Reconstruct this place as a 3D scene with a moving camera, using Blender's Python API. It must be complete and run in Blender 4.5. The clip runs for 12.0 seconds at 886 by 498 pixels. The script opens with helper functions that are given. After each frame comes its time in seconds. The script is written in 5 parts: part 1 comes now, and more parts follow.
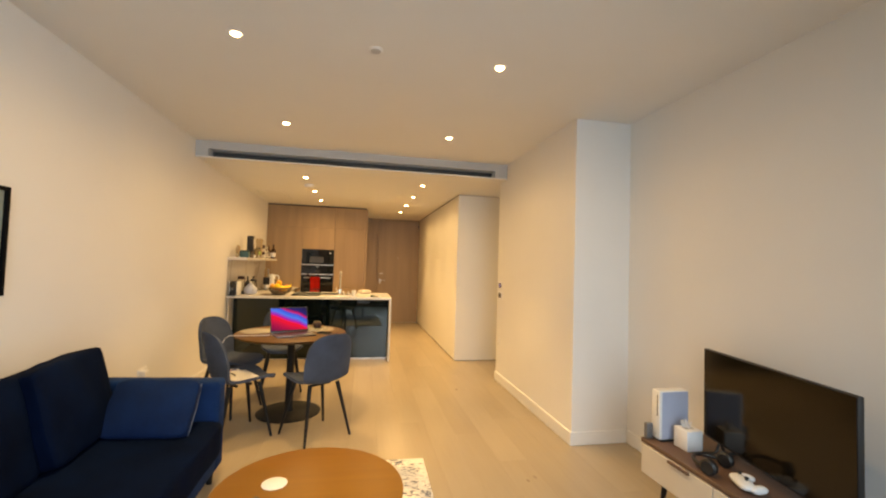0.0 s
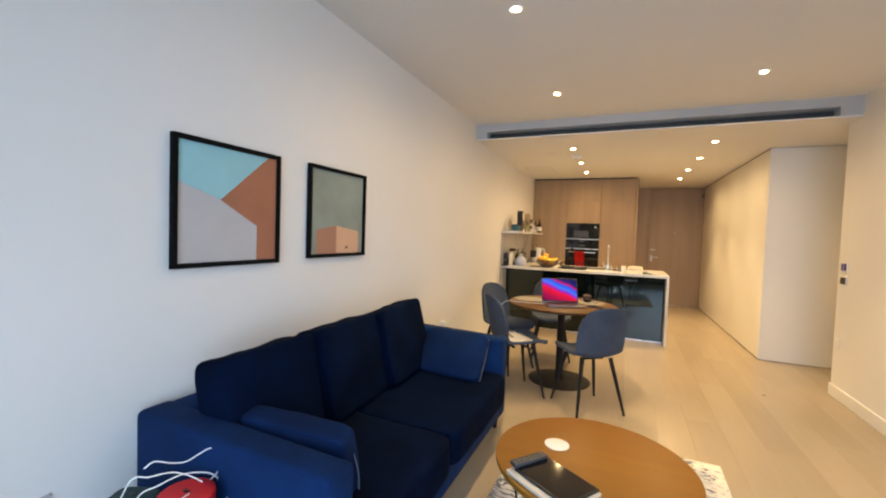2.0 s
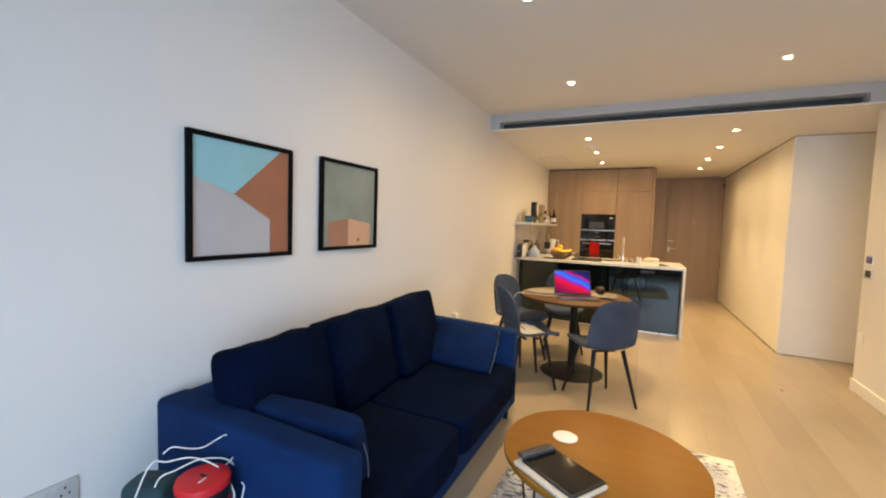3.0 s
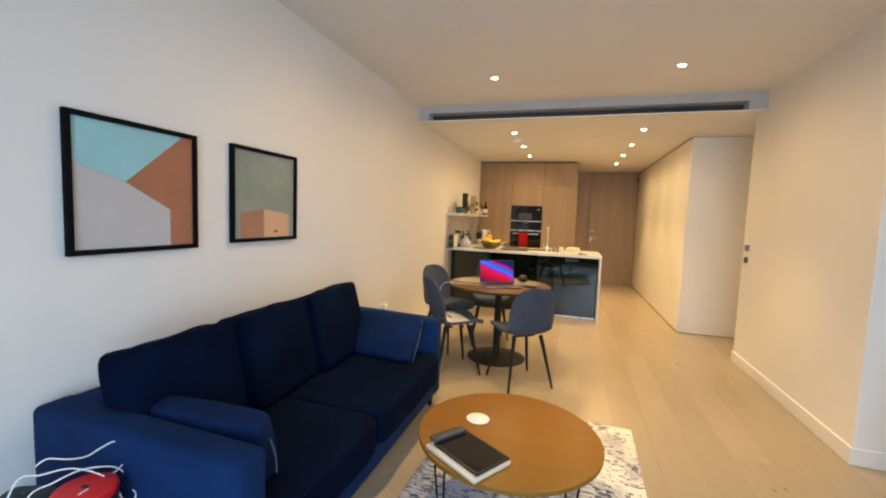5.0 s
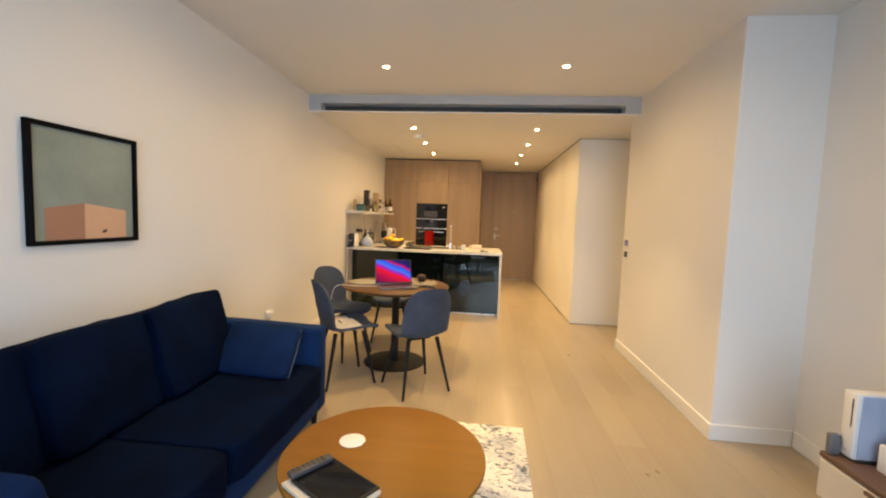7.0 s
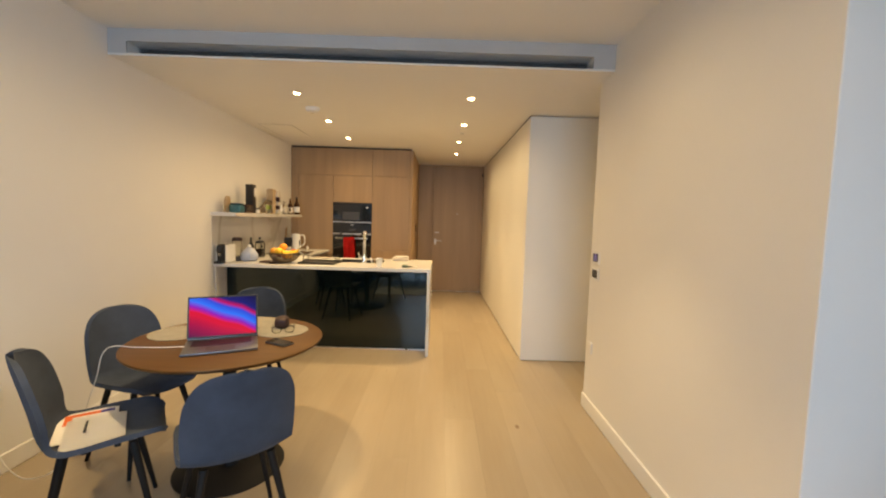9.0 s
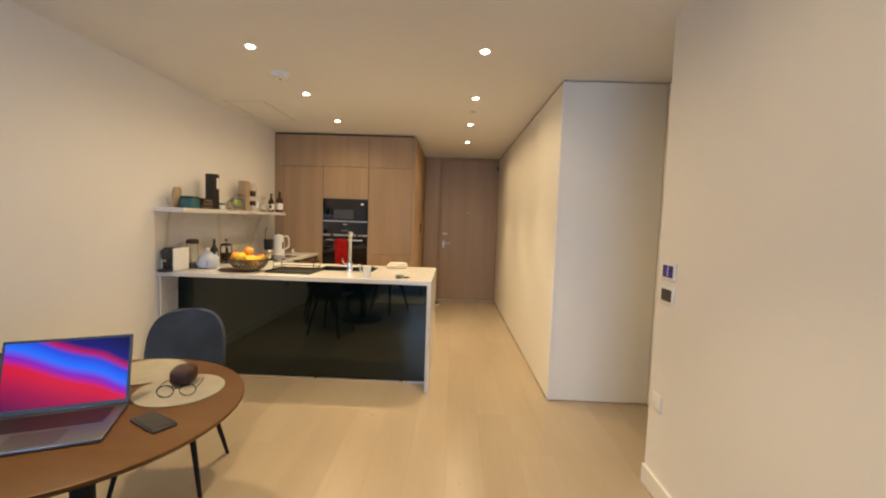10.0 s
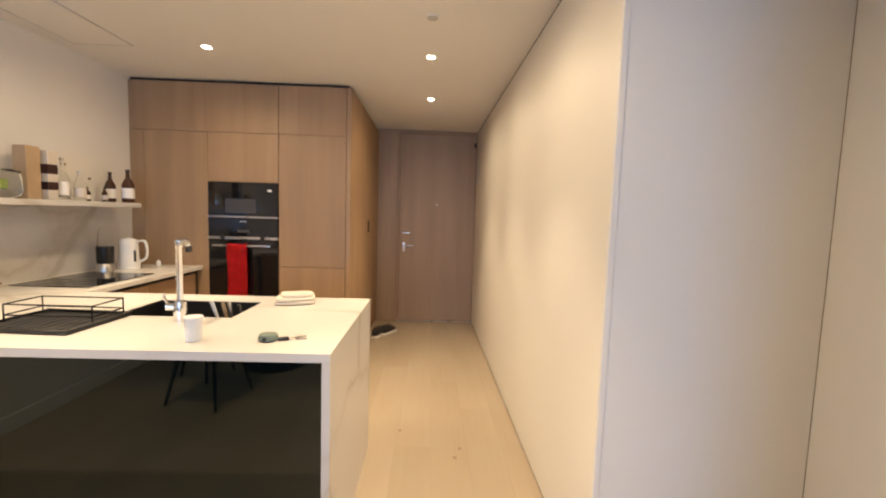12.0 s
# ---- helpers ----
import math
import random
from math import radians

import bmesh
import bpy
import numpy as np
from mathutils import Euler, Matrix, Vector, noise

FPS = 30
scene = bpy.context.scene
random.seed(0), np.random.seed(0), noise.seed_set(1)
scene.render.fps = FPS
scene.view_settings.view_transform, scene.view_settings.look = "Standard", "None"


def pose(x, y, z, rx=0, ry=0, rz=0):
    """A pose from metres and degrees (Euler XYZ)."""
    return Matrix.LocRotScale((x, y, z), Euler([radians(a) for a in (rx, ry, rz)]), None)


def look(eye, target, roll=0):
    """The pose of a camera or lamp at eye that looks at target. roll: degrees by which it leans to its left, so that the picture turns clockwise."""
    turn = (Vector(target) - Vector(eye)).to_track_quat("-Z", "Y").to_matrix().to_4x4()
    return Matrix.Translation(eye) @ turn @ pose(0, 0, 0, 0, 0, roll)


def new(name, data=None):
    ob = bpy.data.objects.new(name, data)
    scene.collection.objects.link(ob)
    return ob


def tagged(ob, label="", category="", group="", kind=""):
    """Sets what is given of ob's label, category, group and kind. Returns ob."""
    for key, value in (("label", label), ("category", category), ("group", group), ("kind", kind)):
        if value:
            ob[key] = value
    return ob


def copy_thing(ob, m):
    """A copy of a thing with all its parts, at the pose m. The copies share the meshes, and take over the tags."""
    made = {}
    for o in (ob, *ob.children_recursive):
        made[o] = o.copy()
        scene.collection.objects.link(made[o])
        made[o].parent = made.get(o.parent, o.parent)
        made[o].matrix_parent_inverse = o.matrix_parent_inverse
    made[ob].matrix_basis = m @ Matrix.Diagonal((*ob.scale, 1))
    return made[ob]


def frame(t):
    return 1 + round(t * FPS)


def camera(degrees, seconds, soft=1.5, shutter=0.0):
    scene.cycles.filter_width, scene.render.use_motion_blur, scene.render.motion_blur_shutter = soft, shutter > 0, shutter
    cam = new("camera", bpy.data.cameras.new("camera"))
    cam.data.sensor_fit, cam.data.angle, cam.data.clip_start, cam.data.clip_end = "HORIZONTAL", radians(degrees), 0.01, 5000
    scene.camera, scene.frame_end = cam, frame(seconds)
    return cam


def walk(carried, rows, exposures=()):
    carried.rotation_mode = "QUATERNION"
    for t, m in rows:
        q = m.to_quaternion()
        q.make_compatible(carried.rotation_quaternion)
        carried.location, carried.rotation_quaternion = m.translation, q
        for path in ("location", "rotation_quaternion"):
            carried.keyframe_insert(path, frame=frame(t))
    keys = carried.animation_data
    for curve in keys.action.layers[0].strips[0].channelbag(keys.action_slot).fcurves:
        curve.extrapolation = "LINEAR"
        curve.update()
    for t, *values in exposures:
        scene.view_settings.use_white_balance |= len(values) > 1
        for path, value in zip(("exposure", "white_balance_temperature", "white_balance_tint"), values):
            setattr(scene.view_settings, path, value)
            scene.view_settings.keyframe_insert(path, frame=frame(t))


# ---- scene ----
cam = camera(94.8, 12.0, soft=2.1)
PATH = [
    (0, (1.794, 0.154, 1.422), (2.18, 2.115, 1.501), 1.8),
    (0.5, (1.738, 0.226, 1.394), (1.801, 2.224, 1.462), 1.9),
    (1, (1.701, 0.23, 1.374), (1.382, 2.205, 1.404), 1.9),
    (1.5, (1.68, 0.222, 1.374), (1.049, 2.119, 1.344), 2.0),
    (2, (1.686, 0.223, 1.37), (0.874, 2.049, 1.293), 2.0),
    (2.5, (1.702, 0.223, 1.38), (0.815, 2.012, 1.264), 2.1),
    (4.3, (1.787, 0.241, 1.388), (1.065, 2.1, 1.232), 2.0),
    (4.5, (1.812, 0.239, 1.393), (1.131, 2.112, 1.23), 2.2),
    (5, (1.828, 0.247, 1.395), (1.228, 2.148, 1.232), 2.2),
    (5.5, (1.844, 0.258, 1.398), (1.314, 2.18, 1.236), 2.2),
    (6, (1.866, 0.291, 1.392), (1.406, 2.231, 1.233), 2.1),
    (6.5, (1.89, 0.341, 1.397), (1.545, 2.305, 1.238), 2.2),
    (7, (1.967, 0.487, 1.389), (1.772, 2.472, 1.235), 2.1),
    (7.2, (2.018, 0.588, 1.379), (1.887, 2.579, 1.233), 1.8),
    (8.8, (2.306, 1.812, 1.434), (2.318, 3.806, 1.285), 1.8),
    (9, (2.329, 1.997, 1.442), (2.343, 3.991, 1.296), 1.8),
    (9.5, (2.363, 2.456, 1.423), (2.342, 4.451, 1.281), 1.8),
    (10, (2.401, 2.945, 1.413), (2.351, 4.94, 1.271), 1.9),
    (10.5, (2.435, 3.433, 1.428), (2.363, 5.427, 1.288), 1.8),
    (11, (2.448, 3.9, 1.426), (2.363, 5.893, 1.29), 1.9),
    (11.5, (2.502, 4.349, 1.41), (2.44, 6.343, 1.271), 1.8),
    (12, (2.578, 4.752, 1.422), (2.64, 6.744, 1.256), 1.8),
]
EXPOSURES = [
    (0.0, -0.50, 10400, 15), (0.5, -0.51, 8700, 15), (1.0, -0.49, 8200, 14), (1.5, -0.48, 7800, 14), (2.5, -0.48, 7700, 13),
    (4.5, -0.53, 8000, 13), (5.5, -0.53, 8150, 13), (7.0, -0.53, 8250, 14), (9.0, -0.65, 7500, 11), (9.5, -0.70, 6900, 12),
    (10.0, -0.76, 6450, 12), (10.5, -0.61, 6250, 12), (11.0, -0.52, 6100, 13), (11.5, -0.51, 6000, 15), (12.0, -0.53, 5900, 17),
]
walk(cam, [(t, look(eye, target, roll)) for t, eye, target, roll in PATH], EXPOSURES)

# ---- world, sun, large lights ----
world = bpy.data.worlds.new("sky_world")
scene.world = world
world.use_nodes = True
wn = world.node_tree.nodes
sky = wn.new("ShaderNodeTexSky")
sky.sky_type = "NISHITA"
sky.sun_disc = False
sky.sun_elevation = radians(38)
sky.sun_rotation = radians(10)
world.node_tree.links.new(sky.outputs[0], wn["Background"].inputs[0])
wn["Background"].inputs[1].default_value = 0.12

sun = new("sun", bpy.data.lights.new("sun", "SUN"))
sun.data.energy, sun.data.angle, sun.data.color = 1.0, radians(12), (1.0, 0.95, 0.88)
sun.matrix_world = look((2, 30, 25), (2, 0, 0))

WINDOW_POWER, WINDOW_COLOR = 104.0, (0.41, 0.65, 1.0)
CORE_POWER, SPILL_POWER, SPOT_COLOR = 160.0, 42.0, (1.0, 0.745, 0.40)
window_light = new("window_daylight", bpy.data.lights.new("window_daylight", "AREA"))
window_light.data.shape, window_light.data.size, window_light.data.size_y = "RECTANGLE", 2.6, 2.3
window_light.data.energy, window_light.data.color = WINDOW_POWER, WINDOW_COLOR
window_light.data.spread = radians(124)
window_light.matrix_world = look((2.40, -0.88, 1.40), (1.25, 3.0, 0.25))

DOWNLIGHTS = [(1.05, 2.573, 2.68), (2.60, 2.573, 2.68), (1.06, 4.07, 2.68), (2.59, 4.06, 2.68),
              (1.035, 5.65, 2.50), (1.035, 6.655, 2.50), (1.035, 7.64, 2.50),
              (2.56, 5.645, 2.50), (2.555, 6.65, 2.50), (2.545, 7.65, 2.50), (2.545, 8.67, 2.50)]
for lx, ly, lz in DOWNLIGHTS:
    # each spotlight: a tight core beam and the wide spill of its lens
    for kind, power, width, edge in (("core", CORE_POWER, 72, 0.75), ("spill", SPILL_POWER, 172, 1.0)):
        lamp = new("downlight_" + kind, bpy.data.lights.new("downlight_" + kind, "SPOT"))
        lamp.data.energy, lamp.data.color = power, SPOT_COLOR
        lamp.data.spot_size, lamp.data.spot_blend, lamp.data.shadow_soft_size = radians(width), edge, 0.028
        lamp.matrix_world = look((lx, ly, lz - 0.035), (lx, ly, 0))


# ---- materials ----
def rgba(c):
    return (c[0], c[1], c[2], 1.0)


def shade(c, k):
    return tuple(max(0.0, min(1.0, v * k)) for v in c)


def base_material(name, rough=0.5, metal=0.0):
    m = bpy.data.materials.new(name)
    m.use_nodes = True
    b = m.node_tree.nodes["Principled BSDF"]
    b.inputs["Roughness"].default_value = rough
    b.inputs["Metallic"].default_value = metal
    return m, m.node_tree.nodes, m.node_tree.links, b


def coords(nt, links, stretch=(1, 1, 1), spread=True):
    """Object coordinates, scaled, and shifted from object to object."""
    tc, mp = nt.new("ShaderNodeTexCoord"), nt.new("ShaderNodeMapping")
    mp.inputs["Scale"].default_value = stretch
    links.new(tc.outputs["Object"], mp.inputs["Vector"])
    if spread:
        oi, mul = nt.new("ShaderNodeObjectInfo"), nt.new("ShaderNodeMath")
        mul.operation, mul.inputs[1].default_value = "MULTIPLY", 37.0
        links.new(oi.outputs["Random"], mul.inputs[0])
        links.new(mul.outputs[0], mp.inputs["Location"])
    return mp.outputs["Vector"]


def noise_tex(nt, links, vec, scale, detail=4.0, rough=0.55, distort=0.0):
    n = nt.new("ShaderNodeTexNoise")
    n.inputs["Scale"].default_value, n.inputs["Detail"].default_value = scale, detail
    n.inputs["Roughness"].default_value, n.inputs["Distortion"].default_value = rough, distort
    links.new(vec, n.inputs["Vector"])
    return n.outputs["Fac"]


def ramp(nt, links, fac, stops):
    r = nt.new("ShaderNodeValToRGB")
    e = r.color_ramp.elements
    while len(e) < len(stops):
        e.new(0.5)
    for k, (p, c) in enumerate(stops):
        e[k].position, e[k].color = p, rgba(c)
    links.new(fac, r.inputs["Fac"])
    return r.outputs["Color"]


def blend(nt, links, a, b, fac, mode="MIX"):
    m = nt.new("ShaderNodeMix")
    m.data_type, m.blend_type = "RGBA", mode
    for value, slot in ((fac, 0), (a, 6), (b, 7)):
        if isinstance(value, (int, float)):
            m.inputs[slot].default_value = value
        elif isinstance(value, tuple):
            m.inputs[slot].default_value = rgba(value)
        else:
            links.new(value, m.inputs[slot])
    return m.outputs[2]


def relief(nt, links, b, height, strength, distance=0.01):
    bp = nt.new("ShaderNodeBump")
    bp.inputs["Strength"].default_value, bp.inputs["Distance"].default_value = strength, distance
    links.new(height, bp.inputs["Height"])
    links.new(bp.outputs["Normal"], b.inputs["Normal"])


def plain(name, color, rough=0.5, metal=0.0, var=0.12, scale=6.0, fine=90.0, bump=0.08, sheen=0.0, coat=0.0):
    """A paint, plastic, metal or cloth: two scales of variation and a fine relief."""
    m, nt, links, b = base_material(name, rough, metal)
    v = coords(nt, links)
    big, small = noise_tex(nt, links, v, scale), noise_tex(nt, links, v, fine, 2.0)
    c = ramp(nt, links, big, [(0.3, shade(color, 1 - var)), (0.7, shade(color, 1 + var * 0.6))])
    c = blend(nt, links, c, ramp(nt, links, small, [(0.3, (0.82, 0.82, 0.82)), (0.7, (1, 1, 1))]), min(1.0, var * 3), "MULTIPLY")
    links.new(c, b.inputs["Base Color"])
    rr = nt.new("ShaderNodeMapRange")
    rr.inputs["To Min"].default_value, rr.inputs["To Max"].default_value = max(0.02, rough - 0.06), min(1.0, rough + 0.08)
    links.new(big, rr.inputs["Value"])
    links.new(rr.outputs[0], b.inputs["Roughness"])
    if bump:
        relief(nt, links, b, small, bump, 0.004)
    if rough >= 0.85:
        b.inputs["Specular IOR Level"].default_value = 0.12
    if rough >= 0.9 and max(color) < 0.05:
        b.inputs["Specular IOR Level"].default_value = 0.04
    if sheen:
        b.inputs["Sheen Weight"].default_value = sheen
        b.inputs["Sheen Roughness"].default_value = 0.4
        b.inputs["Sheen Tint"].default_value = rgba(tuple(min(1, x * 4 + 0.1) for x in color))
    if coat:
        b.inputs["Coat Weight"].default_value = coat
        b.inputs["Coat Roughness"].default_value = 0.08
    return m


def timber(name, dark, light, axis, rough=0.45, grain=1.0, bump=0.1, varied=0.25):
    """Timber whose grain runs along the axis (0 x, 1 y, 2 z)."""
    m, nt, links, b = base_material(name, rough)
    stretch = [16.0, 16.0, 16.0]
    stretch[axis] = 0.9
    v = coords(nt, links, tuple(s * grain for s in stretch))
    lines = noise_tex(nt, links, v, 2.2, 6.0, 0.65, 0.4)
    broad = noise_tex(nt, links, v, 0.35, 3.0, 0.5, 0.6)
    c = blend(nt, links, dark, light, lines)
    c = blend(nt, links, c, ramp(nt, links, broad, [(0.3, (0.80, 0.78, 0.76)), (0.7, (1.08, 1.06, 1.04))]), 0.7, "MULTIPLY")
    oi = nt.new("ShaderNodeObjectInfo")
    c = blend(nt, links, c, ramp(nt, links, oi.outputs["Random"], [(0.0, (0.80, 0.79, 0.77)), (1.0, (1.0, 1.0, 1.0))]), varied, "MULTIPLY")
    links.new(c, b.inputs["Base Color"])
    relief(nt, links, b, lines, bump, 0.002)
    return m


def floor_oak():
    m, nt, links, b = base_material("pale_oiled_oak_floor", 0.26)
    v = coords(nt, links, (14.0, 0.8, 14.0))
    lines = noise_tex(nt, links, v, 2.6, 6.0, 0.6, 0.5)
    broad = noise_tex(nt, links, coords(nt, links, (3.0, 0.7, 3.0)), 1.0, 3.0)
    c = blend(nt, links, (0.362, 0.296, 0.216), (0.402, 0.333, 0.250), lines)
    c = blend(nt, links, c, ramp(nt, links, broad, [(0.3, (0.88, 0.86, 0.84)), (0.7, (1.0, 1.0, 1.0))]), 0.8, "MULTIPLY")
    oi = nt.new("ShaderNodeObjectInfo")
    c = blend(nt, links, c, ramp(nt, links, oi.outputs["Random"], [(0.0, (0.91, 0.90, 0.885)), (1.0, (1.0, 1.0, 1.0))]), 0.85, "MULTIPLY")
    # knots
    vo = nt.new("ShaderNodeTexVoronoi")
    vo.inputs["Scale"].default_value, vo.inputs["Randomness"].default_value = 1.0, 1.0
    links.new(coords(nt, links, (2.2, 1.1, 2.2)), vo.inputs["Vector"])
    knot = ramp(nt, links, vo.outputs["Distance"], [(0.018, (1, 1, 1)), (0.045, (0, 0, 0))])
    c = blend(nt, links, c, (0.16, 0.10, 0.06), knot)
    links.new(c, b.inputs["Base Color"])
    relief(nt, links, b, lines, 0.06, 0.002)
    return m


def marble(name="white_veined_marble", veins=()):
    m, nt, links, b = base_material(name, 0.22)
    v = coords(nt, links, (1, 1, 1), False)
    warp = nt.new("ShaderNodeTexNoise")
    warp.inputs["Scale"].default_value, warp.inputs["Detail"].default_value = 1.3, 5.0
    links.new(v, warp.inputs["Vector"])
    add = nt.new("ShaderNodeMix")
    add.data_type, add.blend_type = "RGBA", "LINEAR_LIGHT"
    add.inputs[0].default_value = 0.35
    links.new(v, add.inputs[6])
    links.new(warp.outputs["Color"], add.inputs[7])
    vo = nt.new("ShaderNodeTexVoronoi")
    vo.feature = "DISTANCE_TO_EDGE"
    vo.inputs["Scale"].default_value = 1.25
    links.new(add.outputs[2], vo.inputs["Vector"])
    vein = ramp(nt, links, vo.outputs["Distance"], [(0.0, (1, 1, 1)), (0.03, (0.35, 0.35, 0.35)), (0.09, (0, 0, 0))])
    soft = noise_tex(nt, links, v, 2.0, 4.0)
    patch = ramp(nt, links, noise_tex(nt, links, v, 0.9, 2.0), [(0.40, (0, 0, 0)), (0.56, (0.9, 0.9, 0.9))])
    c = blend(nt, links, (0.61, 0.597, 0.575), (0.565, 0.552, 0.535), soft)
    c = blend(nt, links, c, (0.46, 0.425, 0.375), blend(nt, links, vein, patch, 1.0, "MULTIPLY"))
    # single broad veins: across the slab at y0 where z is z0, leaning by lean
    sep = nt.new("ShaderNodeSeparateXYZ")
    links.new(v, sep.inputs[0])
    ragged = noise_tex(nt, links, v, 4.5, 3.0)
    for y0, z0, lean, width in veins:
        line = nt.new("ShaderNodeMath")
        line.operation = "MULTIPLY_ADD"
        line.inputs[1].default_value, line.inputs[2].default_value = -lean, lean * z0 - y0
        links.new(sep.outputs["Z"], line.inputs[0])
        off = nt.new("ShaderNodeMath")
        links.new(sep.outputs["Y"], off.inputs[0])
        links.new(line.outputs[0], off.inputs[1])
        wob = nt.new("ShaderNodeMath")
        wob.operation, wob.inputs[1].default_value = "MULTIPLY_ADD", 0.10
        links.new(ragged, wob.inputs[0])
        links.new(off.outputs[0], wob.inputs[2])
        mid = nt.new("ShaderNodeMath")
        mid.operation, mid.inputs[1].default_value = "SUBTRACT", 0.05
        links.new(wob.outputs[0], mid.inputs[0])
        dist = nt.new("ShaderNodeMath")
        dist.operation = "ABSOLUTE"
        links.new(mid.outputs[0], dist.inputs[0])
        band = ramp(nt, links, dist.outputs[0], [(width * 0.35, (0.75, 0.75, 0.75)), (width, (0, 0, 0))])
        c = blend(nt, links, c, (0.42, 0.395, 0.345), band)
    links.new(c, b.inputs["Base Color"])
    return m


def rug_cloth():
    m, nt, links, b = base_material("distressed_rug_pile", 0.95)
    v = coords(nt, links, (1, 1, 1), False)
    v2 = coords(nt, links, (26.0, 60.0, 1.0), False)
    marks = noise_tex(nt, links, v2, 0.9, 3.0, 0.6, 0.8)
    sep = nt.new("ShaderNodeSeparateXYZ")
    links.new(v, sep.inputs[0])
    half = nt.new("ShaderNodeMapRange")
    half.inputs["From Min"].default_value, half.inputs["From Max"].default_value = -0.25, 0.45
    half.inputs["To Min"].default_value, half.inputs["To Max"].default_value = 0.13, -0.02
    links.new(sep.outputs["Y"], half.inputs["Value"])
    zone = nt.new("ShaderNodeMath")
    links.new(noise_tex(nt, links, v, 4.0, 3.0), zone.inputs[0])
    links.new(half.outputs[0], zone.inputs[1])
    mix = nt.new("ShaderNodeMath")
    mix.operation = "MULTIPLY_ADD"
    mix.inputs[1].default_value = 0.55
    links.new(zone.outputs[0], mix.inputs[0])
    links.new(marks, mix.inputs[2])
    spots = ramp(nt, links, mix.outputs[0], [(0.83, (0, 0, 0)), (0.875, (1, 1, 1))])
    tone = ramp(nt, links, noise_tex(nt, links, v, 6.0, 2.0), [(0.35, (0.033, 0.046, 0.095)), (0.65, (0.16, 0.18, 0.23))])
    worn = nt.new("ShaderNodeMath")
    worn.operation = "SUBTRACT"
    links.new(noise_tex(nt, links, v, 2.6, 4.0), worn.inputs[0])
    links.new(half.outputs[0], worn.inputs[1])
    wash = ramp(nt, links, worn.outputs[0], [(0.34, (0.36, 0.39, 0.47)), (0.50, (0.76, 0.75, 0.71))])
    c = blend(nt, links, wash, tone, spots)
    links.new(c, b.inputs["Base Color"])
    relief(nt, links, b, noise_tex(nt, links, v, 420.0, 2.0), 0.5, 0.004)
    return m


def dark_glass(name, color, rough=0.04):
    m, nt, links, b = base_material(name, rough)
    smear = noise_tex(nt, links, coords(nt, links, (1, 1, 1), False), 5.0, 3.0)
    links.new(ramp(nt, links, smear, [(0.3, shade(color, 0.9)), (0.7, shade(color, 1.1))]), b.inputs["Base Color"])
    rr = nt.new("ShaderNodeMapRange")
    rr.inputs["To Min"].default_value, rr.inputs["To Max"].default_value = rough * 0.6, rough * 1.6
    links.new(smear, rr.inputs["Value"])
    links.new(rr.outputs[0], b.inputs["Roughness"])
    b.inputs["IOR"].default_value = 1.55
    return m


def clear_glass(name, tint=(1, 1, 1), rough=0.0):
    m, nt, links, b = base_material(name, rough)
    b.inputs["Base Color"].default_value = rgba(tint)
    b.inputs["Transmission Weight"].default_value = 1.0
    b.inputs["IOR"].default_value = 1.14
    return m


def glowing(name, color, strength):
    m, nt, links, b = base_material(name, 0.4)
    b.inputs["Base Color"].default_value = rgba(color)
    b.inputs["Emission Color"].default_value = rgba(color)
    b.inputs["Emission Strength"].default_value = strength
    return m


def screen_wave():
    """A lit screen with broad blue, violet and red waves."""
    m, nt, links, b = base_material("lit_screen_picture", 0.15)
    v = coords(nt, links, (1, 1, 1), False)
    sep = nt.new("ShaderNodeSeparateXYZ")
    links.new(v, sep.inputs[0])
    wob = nt.new("ShaderNodeTexNoise")
    wob.inputs["Scale"].default_value, wob.inputs["Detail"].default_value = 6.0, 0.5
    st = nt.new("ShaderNodeMapping")
    st.inputs["Scale"].default_value = (1.0, 0.25, 0.25)
    links.new(v, st.inputs["Vector"])
    links.new(st.outputs[0], wob.inputs["Vector"])
    tilt = nt.new("ShaderNodeMath")
    tilt.operation, tilt.inputs[1].default_value = "MULTIPLY_ADD", 0.40
    links.new(sep.outputs["X"], tilt.inputs[0])
    links.new(sep.outputs["Z"], tilt.inputs[2])
    add = nt.new("ShaderNodeMath")
    add.operation, add.inputs[1].default_value = "MULTIPLY_ADD", 0.10
    links.new(wob.outputs["Fac"], add.inputs[0])
    links.new(tilt.outputs[0], add.inputs[2])
    rng = nt.new("ShaderNodeMapRange")
    rng.inputs["From Min"].default_value, rng.inputs["From Max"].default_value = -0.01, 0.33
    links.new(add.outputs[0], rng.inputs["Value"])
    c = ramp(nt, links, rng.outputs[0], [(0.0, (0.06, 0.001, 0.09)), (0.22, (0.55, 0.001, 0.10)), (0.42, (1.10, 0.008, 0.06)),
                                         (0.50, (0.35, 0.02, 0.85)), (0.58, (0.02, 0.26, 1.60)), (0.68, (0.03, 0.10, 1.10)), (0.74, (0.75, 0.005, 0.20)), (0.80, (0.010, 0.012, 0.28)), (1.0, (0.006, 0.006, 0.10))])
    b.inputs["Base Color"].default_value = rgba((0.01, 0.01, 0.01))
    links.new(c, b.inputs["Emission Color"])
    b.inputs["Specular IOR Level"].default_value = 0.03
    b.inputs["Emission Strength"].default_value = 1.05
    return m


